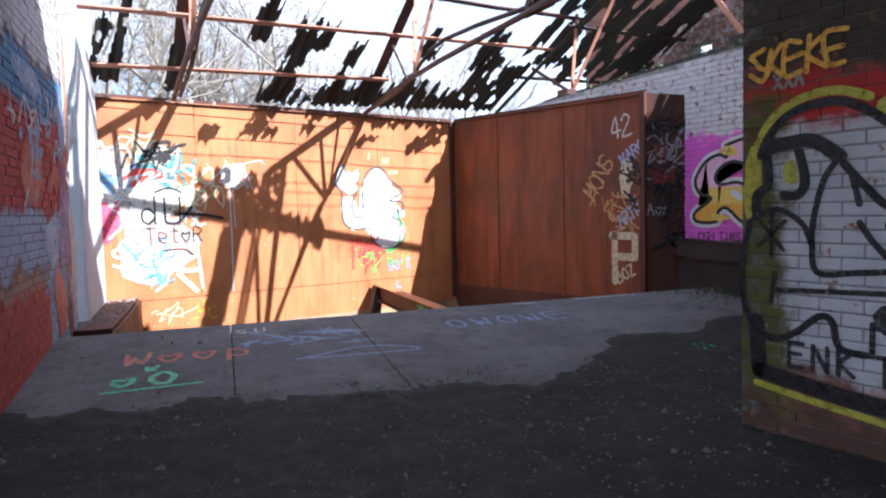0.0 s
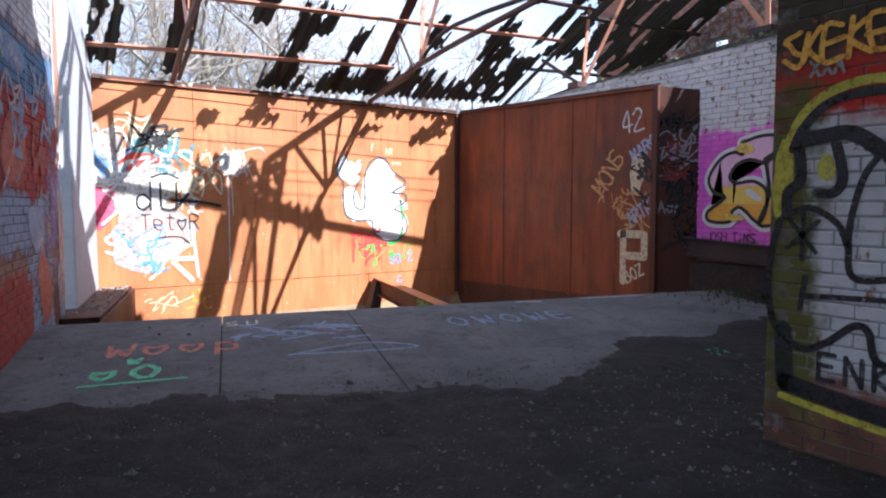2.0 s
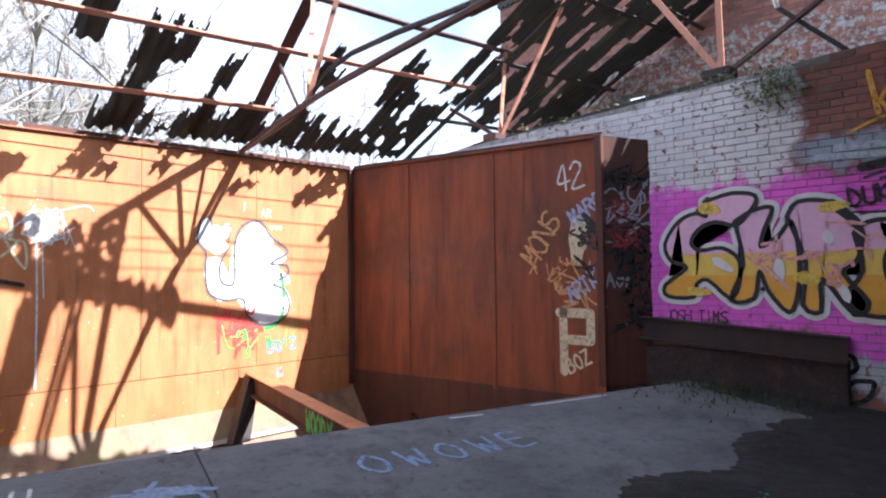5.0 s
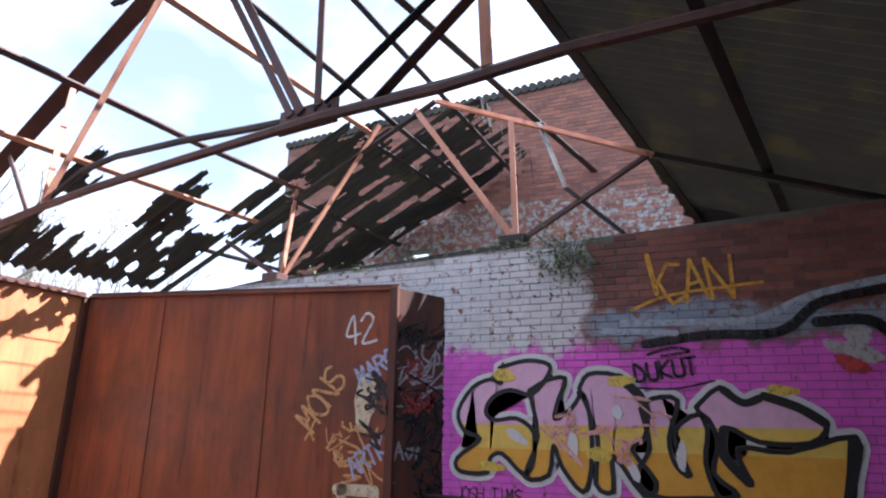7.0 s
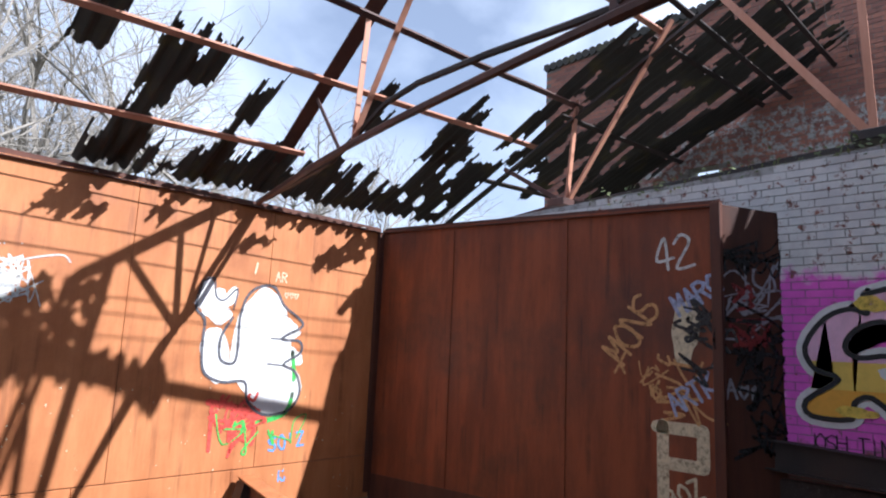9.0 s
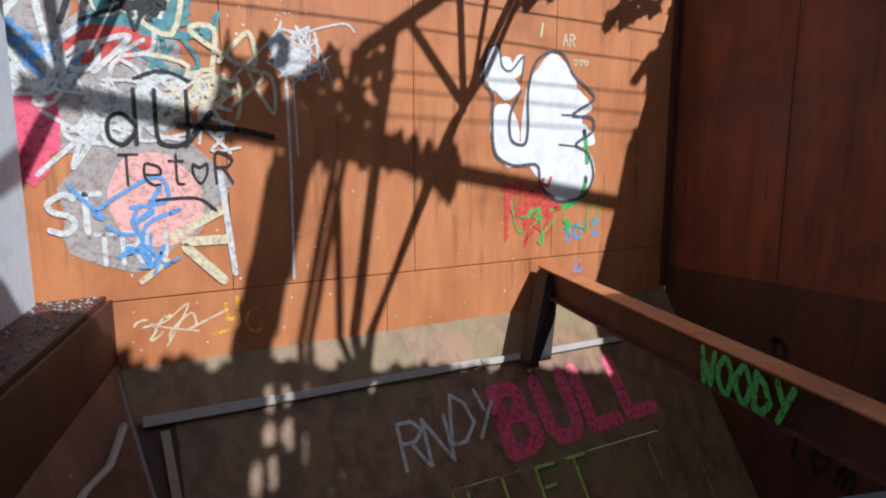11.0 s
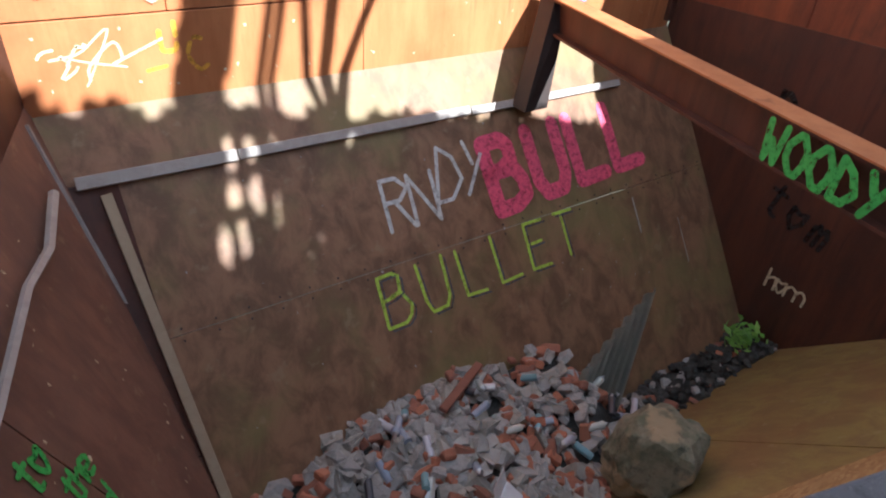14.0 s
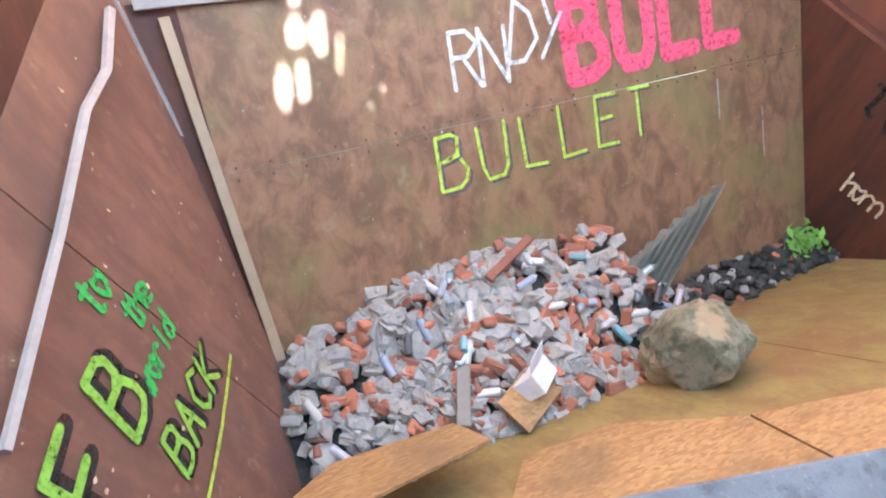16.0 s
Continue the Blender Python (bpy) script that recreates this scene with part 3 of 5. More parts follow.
# ---- ledge by the left wall ----
bm = bmesh.new()
SH = Vector((-0.04, 0, 0))
prism(bm, [left_pt(11.3, 0.11) + SH, left_pt(8.45, 0.11) + SH, Vector((1.0, 8.7, 0.11)), Vector((1.9, 11.3, 0.11))], (0, 0, -0.25))
ledge = set_up(mesh_ob("ledge", bm, M_RUSTD), "rusted plate ledge littered with pale grit", "ledge")
rr = random.Random(4)
bm = bmesh.new()
for i in range(420):
    y = rr.uniform(8.8, 11.25)
    x = 2.68 + 0.25 * (y - 11.3) - abs(rr.gauss(0, 0.42)) - 0.02
    r = rr.uniform(0.004, 0.018)
    if x > 1.05 + 0.22 * (y - 6.1):
        add_box(bm, pose(x, y, 0.115 + r * 0.2, rr.uniform(0, 40), rr.uniform(0, 40), rr.uniform(0, 360)), r * 1.6, r, r * 0.6)
tagged(mesh_ob("grit", bm, M_GRIT), "pale mortar crumbs on the ledge", "debris", kind="stuff")

# ---- the broken roof: trusses, purlins, sheets ----
def roof_z(y):
    return 3.36 + 0.53 * (11.3 - y) if y > 6.35 else 5.98 - 0.44 * (6.35 - y)


def truss(xe, low_ends=True):
    t = thing("roof_truss", "rusted riveted steel roof truss, bent and bare", "truss", "roof trusses")

    def p(y, z):
        return Vector((xe - 0.106 * (11.3 - y), y, z))
    for o in (-0.045, 0.045):
        off = Vector((o, 0, 0))
        part("rafter", angle_bar(bmesh.new(), p(11.35, 3.5) + off, p(6.35, 6.56) + off, 0.09, 0.012), M_TRUSS, t)
        part("rafter", angle_bar(bmesh.new(), p(6.35, 6.56) + off, p(4.6, 5.08) + off, 0.075, 0.012), M_BLACK, t)
        part("rafter", angle_bar(bmesh.new(), p(4.6, 5.08) + off, p(-1.5, 2.42) + off, 0.075, 0.012), M_BLACK, t)
    low = [(11.2, 3.3), (9.9, 3.48), (9.1, 3.56), (8.2, 3.62), (7.1, 3.66), (5.6, 3.7), (4.6, 3.67), (3.8, 3.7), (1.5, 3.6), (-1.5, 2.6)]
    high = [(11.2, 3.36), (9.6, 3.52), (9.1, 3.7), (8.6, 3.9), (8.1, 3.95), (7.2, 3.91), (6.4, 3.84), (5.6, 3.78), (4.6, 3.76), (3.8, 3.78), (1.5, 3.66), (-1.5, 2.66)]
    for o, ch, r, m in ((-0.05, low, 0.04, M_TRUSS), (0.05, high, 0.032, M_BLACK)):
        part("tie_bar", tube(bmesh.new(), [p(y, z) + Vector((o, 0, 0)) for y, z in ch], r, r, 6), m, t)
    part("gusset", box_bm(pose(*p(5.75, 3.76), 3, 0, 84), 0.55, 0.03, 0.2, 0.006), M_TRUSS, t, "riveted gusset plate")
    for i in range(8):
        q = p(5.55 + 0.13 * (i % 4), 3.72 + 0.08 * (i // 4))
        part("rivet", tube(bmesh.new(), [q - Vector((0.03, 0, 0)), q + Vector((0.03, 0, 0))], 0.016, 0.014, 6), M_BLACK, t)
    for (y0, z0), (y1, z1), m, w in (((9.1, 3.6), (8.95, 5.0), M_PURLIN_LIT, 0.06), ((9.1, 3.65), (7.6, 5.72), M_PURLIN_LIT, 0.06), ((9.3, 3.55), (9.9, 4.3), M_TRUSS, 0.045), ((5.8, 3.8), (7.1, 6.0), M_TRUSS, 0.075), ((5.9, 3.8), (7.2, 5.95), M_TRUSS, 0.06),
                                     ((5.65, 3.82), (5.72, 5.9), M_TRUSS, 0.06), ((5.6, 3.85), (4.2, 4.8), M_BLACK, 0.07), ((5.2, 3.75), (4.0, 4.7), M_TRUSS, 0.09), ((4.3, 3.75), (4.35, 5.0), M_PURLIN_LIT, 0.08)):
        part("strut", angle_bar(bmesh.new(), p(y0, z0), p(y1, z1), w, 0.012), m, t)
    return t


truss(6.85)
truss(3.4)
truss(-0.2)
# the truss that sits on the brick wall
t3 = thing("roof_truss", "rusted steel roof truss standing on brick wall head", "truss", "roof trusses")
for (y0, z0), (y1, z1), m, w in (((8.59, 3.5), (8.44, 4.89), M_PURLIN_LIT, 0.07), ((8.59, 3.5), (7.14, 5.58), M_PURLIN_LIT, 0.07), ((5.2, 3.69), (6.58, 5.69), M_PURLIN_LIT, 0.075), ((5.2, 3.69), (5.24, 5.27), M_PURLIN_LIT, 0.07),
                                 ((5.2, 3.69), (3.64, 4.58), M_TRUSS, 0.07), ((6.3, 5.78), (3.6, 4.56), M_PURLIN_LIT, 0.075), ((3.6, 4.56), (-1.5, 2.6), M_BLACK, 0.09), ((11.3, 3.2), (6.3, 5.78), M_BLACK, 0.085), ((8.59, 3.5), (11.2, 3.2), M_TRUSS, 0.07), ((8.6, 3.48), (5.2, 3.66), M_BLACK, 0.07),
                                 ((8.59, 3.52), (9.6, 4.15), M_TRUSS, 0.06), ((4.9, 5.2), (4.6, 4.3), M_GRIT, 0.05), ((4.6, 4.3), (3.9, 3.6), M_BLACK, 0.05)):
    part("truss_bar", angle_bar(bmesh.new(), (9.7, y0, z0), (9.7, y1, z1), w, 0.014), m, t3)
part("shoe", box_bm(pose(9.6, 5.2, 3.68), 0.25, 0.32, 0.1, 0.01), M_BLACK, t3)
part("shoe", box_bm(pose(9.6, 8.59, 3.5), 0.25, 0.26, 0.1, 0.01), M_TRUSS, t3)

def flat_bar(bm, pts):
    """A flat steel bar through pts, tilted along the sunlight so that it casts little shadow."""
    up = Vector((0, 0, 0.02))
    rings = [[bm.verts.new(c) for c in (p - FLAT, p + FLAT, p + FLAT + up, p - FLAT + up)] for p in pts]
    for p, q in zip(rings, rings[1:]):
        for k in range(4):
            bm.faces.new((p[k], q[k], q[(k + 1) % 4], p[(k + 1) % 4]))
    bm.faces.new(rings[0])
    bm.faces.new(rings[-1][::-1])
    bmesh.ops.recalc_face_normals(bm, faces=bm.faces)
    return bm


FLAT = Vector((0, 0.75, -0.66)) * 0.03        # half the width of a flat bar, tilted along the sunlight to thin its shadow
for y, x0, x1, m, bend in ((10.55, 1.9, 6.9, M_PURLIN_LIT, 0), (9.55, 1.9, 9.9, M_PURLIN_LIT, 0), (8.75, 2.0, 9.9, M_TRUSS, 0.25), (7.6, 1.9, 9.8, M_PURLIN_LIT, 0), (9.0, 9.7, 13, M_BLACK, 0), (7.7, 9.7, 13, M_BLACK, 0), (10.3, 9.7, 13, M_BLACK, 0)):
    bm = bmesh.new()
    n = 8
    pts = []
    for i in range(n + 1):
        x = x0 + (x1 - x0) * i / n
        yy = y - 0.07 * (x - 5)
        f = i / n
        pts.append(Vector((x, yy, roof_z(yy) - 0.03 - bend * max(0, f - 0.55) * (1 if f < 0.85 else 0.6))))
    flat_bar(bm, pts)
    tagged(mesh_ob("purlin", bm, m), "bare rusted steel roof purlin", "purlin", "purlins")
tagged(mesh_ob("ridge_beam", angle_bar(bmesh.new(), (3.6, 6.63, 5.85), (13, 4.77, 5.85), 0.1, 0.02), M_BLACK), "dark sooty steel ridge beam", "beam")
tagged(mesh_ob("purlin", flat_bar(bmesh.new(), [Vector((6.0, 6.4, 5.93)), Vector((13, 6.15, 5.9))]), M_BLACK), "sooty steel purlin beside the ridge", "purlin", "purlins")
tagged(mesh_ob("purlin", flat_bar(bmesh.new(), [Vector((6.0, 7.1, 5.55)), Vector((13, 6.75, 5.55))]), M_BLACK), "sooty steel purlin beside the ridge", "purlin", "purlins")
for s, z in ((0, 0), (1.25, 0), (2.5, 0), (3.8, 0)):
    a, b = Vector((5.6, 4.6 - s, 0)), Vector((13, 3.05 - s, 0))
    a.z, b.z = roof_z(a.y) - 0.05, roof_z(b.y) - 0.05
    tagged(mesh_ob("purlin", angle_bar(bmesh.new(), a, b, 0.1, 0.03), M_BLACK), "sooty steel purlin under the roof sheets", "purlin", "purlins")


def sheet(x0, x1, y0, y1, keep, label, seed=0, hang=0.0, step=0.022, pitch=0.15, dy=0.035, skew=0.0):
    """Corrugated sheets lying on the roof from y0 (low) up to y1; keep(x, y) says where sheet is left."""
    bm = bmesh.new()
    nx, ny = max(2, int((x1 - x0) / step)), max(2, int((y0 - y1) / dy))
    vs = {}

    def v(i, j):
        if (i, j) not in vs:
            x, y = x0 + (x1 - x0) * i / nx, y0 + (y1 - y0) * j / ny
            y += 0.04 * noise.noise(Vector((x * 3, y * 2, seed)))
            z = roof_z(y) + 0.045 + 0.028 * math.sin(x * math.tau / pitch) - hang * noise.noise(Vector((x * 1.1, y * 0.6, seed + 3)))
            vs[i, j] = bm.verts.new((x + skew * (y0 - y), y - 0.07 * (x - 5), z + 0.036 * (x - 5) * (1 if y > 6.35 else -1)))
        return vs[i, j]
    for i in range(nx):
        for j in range(ny):
            if keep(x0 + (x1 - x0) * (i + 0.5) / nx, y0 + (y1 - y0) * (j + 0.5) / ny):
                bm.faces.new((v(i, j), v(i + 1, j), v(i + 1, j + 1), v(i, j + 1)))
    # each torn piece is a sheet of its own; crumbs fall away
    seen = set()
    for f in bm.faces[:]:
        if f in seen:
            continue
        piece, todo = [], [f]
        seen.add(f)
        while todo:
            g = todo.pop()
            piece.append(g)
            for e in g.edges:
                for k in e.link_faces:
                    if k not in seen:
                        seen.add(k)
                        todo.append(k)
        if len(piece) < 24:
            continue
        out, own = bmesh.new(), {}
        for g in piece:
            out.faces.new([own.setdefault(w, None) or own.update({w: out.verts.new(w.co)}) or own[w] for w in g.verts])
        bmesh.ops.solidify(out, geom=out.faces[:], thickness=0.008)
        tagged(mesh_ob("roof_sheet", out, M_SHEET), label, "roof sheet", "corrugated roof sheets")
    bm.free()


def ragged(x, y, seed, amp):
    """Slivers torn along the corrugations."""
    return amp * (noise.noise(Vector((x * 1.7, seed, 0))) + 0.8 * noise.noise(Vector((x * 7, seed + 5, y * 0.8))) + 0.5 * noise.noise(Vector((x * 19, seed, y * 1.4))))


def eave(x, y):
    h = 11.3 - y
    top = 0.5 + ragged(x, y, 1, 0.6) + (0.75 if 8.6 < x < 9.7 else 0) - (0.5 if x < 4.6 else 0)
    hole = noise.noise(Vector((x * 9, y * 3.5, 7))) > 0.42
    return h < top and not hole


def strip(cx, w, top, low=0.0):
    return lambda x, y: low < 11.3 - y < top + ragged(x, y, cx, 0.5) and abs(x - cx + 0.06 * noise.noise(Vector((0, y * 3, cx)))) < w and noise.noise(Vector((x * 8, y * 3, cx))) < 0.4


sheet(4.7, 9.75, 11.35, 8.9, eave, "broken mossy corrugated sheets hanging along the eaves", 1, 0.05)
for cx, w, top, low in ((2.35, 0.2, 1.6, 0.35), (3.25, 0.1, 1.5, 0.2), (4.35, 0.16, 2.2, 1.3), (5.05, 0.17, 1.9, 0.0), (5.35, 0.16, 1.7, 1.2), (6.05, 0.12, 1.3, 0.0), (7.35, 0.2, 1.75, 1.2), (8.7, 0.35, 1.75, 1.0)):
    sheet(cx - 0.45, cx + 0.45, 11.3, 8.8, strip(cx, w, top, low), "torn strip of mossy corrugated roof sheet", cx, 0.08)


def bay_c(x, y):
    n = noise.noise(Vector((x * 4.5, y * 1.4, 2))) + 0.4 * noise.noise(Vector((x * 11, y * 3, 6)))
    ragg = 10.35 + 0.7 * noise.noise(Vector((x * 3, 0, 8))) - 0.5 * (x < 10.3)
    return y < ragg and n < (0.22 if x < 12 else 0.3) and (y > 6.5 + 1.0 * (x < 10.4) + ragged(x, 0, 9, 0.6))


sheet(9.3, 12.95, 11.0, 6.3, bay_c, "holed and sagging corrugated roof sheets under brick gable", 2, 0.12)


HOLES = ((5.83, 4.3, 0.05), (5.98, 4.33, 0.05), (6.17, 4.4, 0.06), (5.82, 4.02, 0.05), (5.98, 4.0, 0.06), (6.11, 3.9, 0.06), (5.69, 3.67, 0.06), (5.83, 3.7, 0.05), (6.35, 3.55, 0.06), (6.76, 4.36, 0.04))


def near_keep(x, y):
    """The sheets that still lie on the near slope, with a few holes set to drop sun spots on the hopper and one strip
    added up to the ridge for its shadow.
    """
    if any(((x - a) / (0.75 * r)) ** 2 + ((y - b) / (2.2 * r)) ** 2 < 1 for a, b, r in HOLES):
        return False
    # strip added to throw the broad slanting shadow on the far wall
    shadow_strip = abs(x - 5.72 - 0.06 * (y - 5) + 0.04 * noise.noise(Vector((y * 4, 0, 2)))) < 0.2
    return shadow_strip or y < 4.52 - 0.12 * (x - 7) + 0.1 * noise.noise(Vector((x * 4, 0, 3)))


sheet(1.0, 12.95, 6.1, -5.0, near_keep, "dark intact corrugated roof sheets on steel purlins", 4, 0.02, 0.03, 0.15, 0.06)


def ridge_keep(x, y):
    c = 6.36 - 0.13 * (x - 5.2)
    return abs(y - c) < 0.2 - 0.035 * (x - 5.2) + ragged(x, y, 12, 0.13)


def sliver_keep(x, y):
    """Long rags of sheet added by the ridge to throw streaked shadow on the far wall."""
    k = noise.noise(Vector((x * 4.2, 0, 21))) + 0.5 * noise.noise(Vector((x * 9, y * 1.1, 23)))
    return k > -0.25 + 0.25 * max(0, y - 7.2) and noise.noise(Vector((x * 10, y * 2.6, 25))) < 0.36


sheet(5.0, 7.5, 6.7, 5.6, ridge_keep, "ragged sheet scraps along the broken ridge", 12, 0.04)
# skewed so that the shadow streaks slant on the far wall
sheet(4.7, 6.3, 7.95, 6.35, sliver_keep, "long rags of corrugated sheet added by the ridge to cast streaked shadow", 13, 0.06, skew=0.2)

# ---- bare trees behind ----
def tree(x, y, h, seed):
    t = thing("tree", "bare pale winter tree with a fine twiggy crown", "tree", "trees behind the wall")
    rr = random.Random(seed)
    base = Vector((x, y, -4.8))
    tb = [base + Vector((rr.uniform(-0.2, 0.2) * k, rr.uniform(-0.2, 0.2) * k, h * 0.55 * k / 4)) for k in range(5)]
    part("trunk", tube(bmesh.new(), tb, 0.28, 0.14, 7), M_BARK, t)
    bm = bmesh.new()

    def grow(p, d, ln, r, lv):
        n = 4
        pts = [p]
        for i in range(n):
            d = (d + Vector((rr.gauss(0, 0.16), rr.gauss(0, 0.16), rr.gauss(0.03, 0.12)))).normalized()
            pts.append(pts[-1] + d * ln / n)
        tube(bm, pts, r, r * 0.55, 4 if lv > 1 else 5)
        if lv < 4:
            for i in range(rr.randint(3, 5) if lv < 3 else rr.randint(2, 4)):
                q = pts[rr.randint(1, n)]
                nd = (d + Vector((rr.gauss(0, 0.6), rr.gauss(0, 0.6), rr.gauss(0.1, 0.45)))).normalized()
                grow(q, nd, ln * rr.uniform(0.5, 0.75), max(0.006, r * 0.5), lv + 1)
    for i in range(7):
        a = rr.uniform(0, 6.3)
        grow(tb[rr.choice((2, 3, 4, 4))], Vector((math.cos(a) * 0.7, math.sin(a) * 0.7, 1)).normalized(), h * rr.uniform(0.22, 0.36), 0.09, 0)
    part("crown", bm, M_BARK, t, "fine bare twigs")
    return t


trunk_kinds = [tree(3.5, 19, 13, 1), tree(0.5, 22, 15, 2), tree(8.5, 23, 13, 3)]
for i, (x, y, r) in enumerate(((-3, 20, 40), (6, 21, 100), (12, 25, 200), (-7, 24, 150), (2, 27, 290), (16, 24, 60), (20, 27, 10), (-12, 22, 80), (10, 29, 330), (5.5, 26, 20))):
    copy_thing(trunk_kinds[i % 3], pose(0, 0, 0) @ Matrix.Translation((x, y, 0)) @ Matrix.Rotation(radians(r), 4, "Z") @ Matrix.Translation((-(3.5, 0.5, 8.5)[i % 3], -(19, 22, 23)[i % 3], 0)))

# ---- brick walls ----


def brick_mesh(bl, bh, bd, mat, name):
    bm = box_bm(Matrix.Identity(4), bl, bd, bh, 0.005)
    me = bpy.data.meshes.new(name)
    bm.to_mesh(me)
    bm.free()
    me.materials.append(mat)
    return me


def brick_wall(name, label, o, u, length, top, base, thick, mat, mat_i, mat_m, near=None, shape=None, hole=None):
    """A wall from o along u, its outer face on the right-hand side of u turned up; bricks laid proud of the mortar.
    near: (s0, s1, z0, z1), where bricks are pieces of their own; top: height, or a function of the length."""
    u = Vector(u).normalized()
    n = u.cross(Vector((0, 0, 1)))
    o = Vector(o)
    w = thing(name, label, "wall")
    w["kind"] = "structure"
    tf = top if callable(top) else (lambda s: top)
    pts = [o + Vector((0, 0, base))] + [o + u * length + Vector((0, 0, base))] + [o + u * (length * k / 8) + Vector((0, 0, tf(length * k / 8))) for k in range(8, -1, -1)]
    if hole:
        h0, h1, hz0, hz1 = hole
        bm = bmesh.new()
        for a, b, z0, z1 in ((0, h0, base, None), (h1, length, base, None), (h0, h1, base, hz0), (h0, h1, hz1, None)):
            prism(bm, [o + u * a + Vector((0, 0, z0)), o + u * b + Vector((0, 0, z0)), o + u * b + Vector((0, 0, z1 or tf(b))), o + u * a + Vector((0, 0, z1 or tf(a)))], -n * thick)
        part("mortar", bm, mat_m, w)
    else:
        part("mortar", prism(bmesh.new(), pts, -n * thick), mat_m, w)
    BL, BH, BD = 0.228, 0.076, 0.05
    me = brick_mesh(BL - 0.01, BH - 0.011, BD, mat, "brick")
    rot = Matrix((u, -n, Vector((0, 0, 1)))).transposed().to_4x4()
    V, F = [], []
    rr = random.Random(len(name) + int(length * 10))
    count = 0
    cube = [(-1, -1, -1), (1, -1, -1), (1, 1, -1), (-1, 1, -1), (-1, -1, 1), (1, -1, 1), (1, 1, 1), (-1, 1, 1)]
    quads = [(0, 1, 5, 4), (1, 2, 6, 5), (3, 0, 4, 7), (4, 5, 6, 7), (0, 3, 2, 1)]
    row = 0
    z = base + BH / 2
    while z < 9:
        s = BL / 2 if row % 2 else 0.0
        while s < length:
            c = s + BL / 2
            if c + BL / 2 <= length + 0.02 and z + BH / 2 <= tf(c) and (shape is None or shape(c, z)) and not (hole and hole[0] - 0.1 < c < hole[1] + 0.1 and hole[2] < z < hole[3]):
                out = 0.007 + rr.uniform(-0.002, 0.003)
                p = o + u * c + Vector((0, 0, z)) + n * (out - BD / 2)
                if near and near[0] <= c <= near[1] and near[2] <= z <= near[3] and count < 300:
                    b = new("brick", me)
                    b.matrix_basis = Matrix.Translation(p) @ rot
                    b.parent = w
                    count += 1
                else:
                    k = len(V)
                    for a, bb, cc in cube:
                        V.append(p + u * a * (BL - 0.01) / 2 - n * bb * BD / 2 * 1.0 + Vector((0, 0, cc * (BH - 0.011) / 2)))
                    F += [tuple(k + i for i in q) for q in quads]
            s += BL
        z += BH
        row += 1
        if row > 130:
            break
    me2 = bpy.data.meshes.new("bricks")
    me2.from_pydata([tuple(v) for v in V], [], F)
    me2.materials.append(mat_i)
    bm = bmesh.new()
    bm.from_mesh(me2)
    bmesh.ops.recalc_face_normals(bm, faces=bm.faces)
    bm.to_mesh(me2)
    bm.free()
    ob = new("bricks", me2)
    ob.parent = w
    ob["kind"] = "stuff"
    return w


def wall_mats(name, zones, old=(0.3, 0.11, 0.07)):
    return brick_mat(name + "_brick", zones, False, False, old), brick_mat(name + "_bricks", zones, False, True, old), brick_mat(name + "_mortar", zones, True)


PX = 9.34
Z_PURPLE = (("Y", 4.35, 9.6, 0.9, 3.9, (0.78, 0.78, 0.77), 0.24), ("Y", 1.2, 4.3, 2.45, 2.75, (0.35, 0.42, 0.5), 0.3), ("Y", -3.0, 4.2, 0.2, 0.75, (0.55, 0.6, 0.62), 0.3), ("Y", -3.0, 1.5, 2.3, 2.75, (0.08, 0.08, 0.1), 0.2),
            ("Y", 1.0, 6.05, 0.82, 2.38, (0.86, 0.16, 0.72), 0.02), ("Y", 3.0, 4.2, 0.6, 0.85, (0.86, 0.16, 0.72), 0.1))
brick_wall("wall_purple", "old brick wall, half whitewashed, with a big magenta graffiti piece", (PX, 9.4, 0), (0, -1, 0), 12.0, lambda s: 3.34 + 0.04 * s, -0.4, 0.4, *wall_mats("piece", Z_PURPLE, (0.34, 0.14, 0.1)), near=(4.2, 5.6, 1.4, 3.6))
LU = Vector((0.21, 1, 0)).normalized()
Z_LEFT = (("Y", -3, 20, 2.9, 6, (0.66, 0.67, 0.68), 0.2), ("Y", 4.5, 8.6, 2.35, 2.85, (0.12, 0.3, 0.5), 0.15), ("Y", 3, 8.9, 1.45, 2.35, (0.5, 0.07, 0.06), 0.1), ("Y", 3, 8.8, 0.95, 1.45, (0.42, 0.5, 0.65), 0.15), ("Y", 3, 9, 0.45, 0.9, (0.45, 0.27, 0.2), 0.2),
          ("Y", 8.3, 9.0, 1.0, 2.5, (0.4, 0.25, 0.45), 0.3), ("Y", 7.3, 8.3, -0.3, 0.9, (0.35, 0.45, 0.6), 0.2), ("Y", 5, 7.4, -0.3, 0.75, (0.5, 0.08, 0.06), 0.2), ("Y", 8.85, 20, -1, 6, (0.62, 0.66, 0.7), 0.2))
LO = Vector((1.07, 6.15, 0)) - LU * 4.2
brick_wall("wall_left", "painted brick wall with red, blue and white graffiti", LO, LU, 6.9, 5.2, -0.4, 0.35, *wall_mats("left", Z_LEFT), near=(4.6, 5.9, 0.1, 1.5))
pil = Vector((1.07, 6.15, 0)) + LU * 3.2
part("pier", box_bm(Matrix.Translation(pil + LU * 1.0 + Vector((-0.02, 0, 2.4))) @ Matrix.Rotation(-math.atan(0.21), 4, "Z"), 0.2, 2.0, 5.0, 0.012), plain("flaking_white_paint", (0.6, 0.64, 0.68), 0.8), bpy.data.objects["wall_left"], "pier painted flaking white and pale blue")
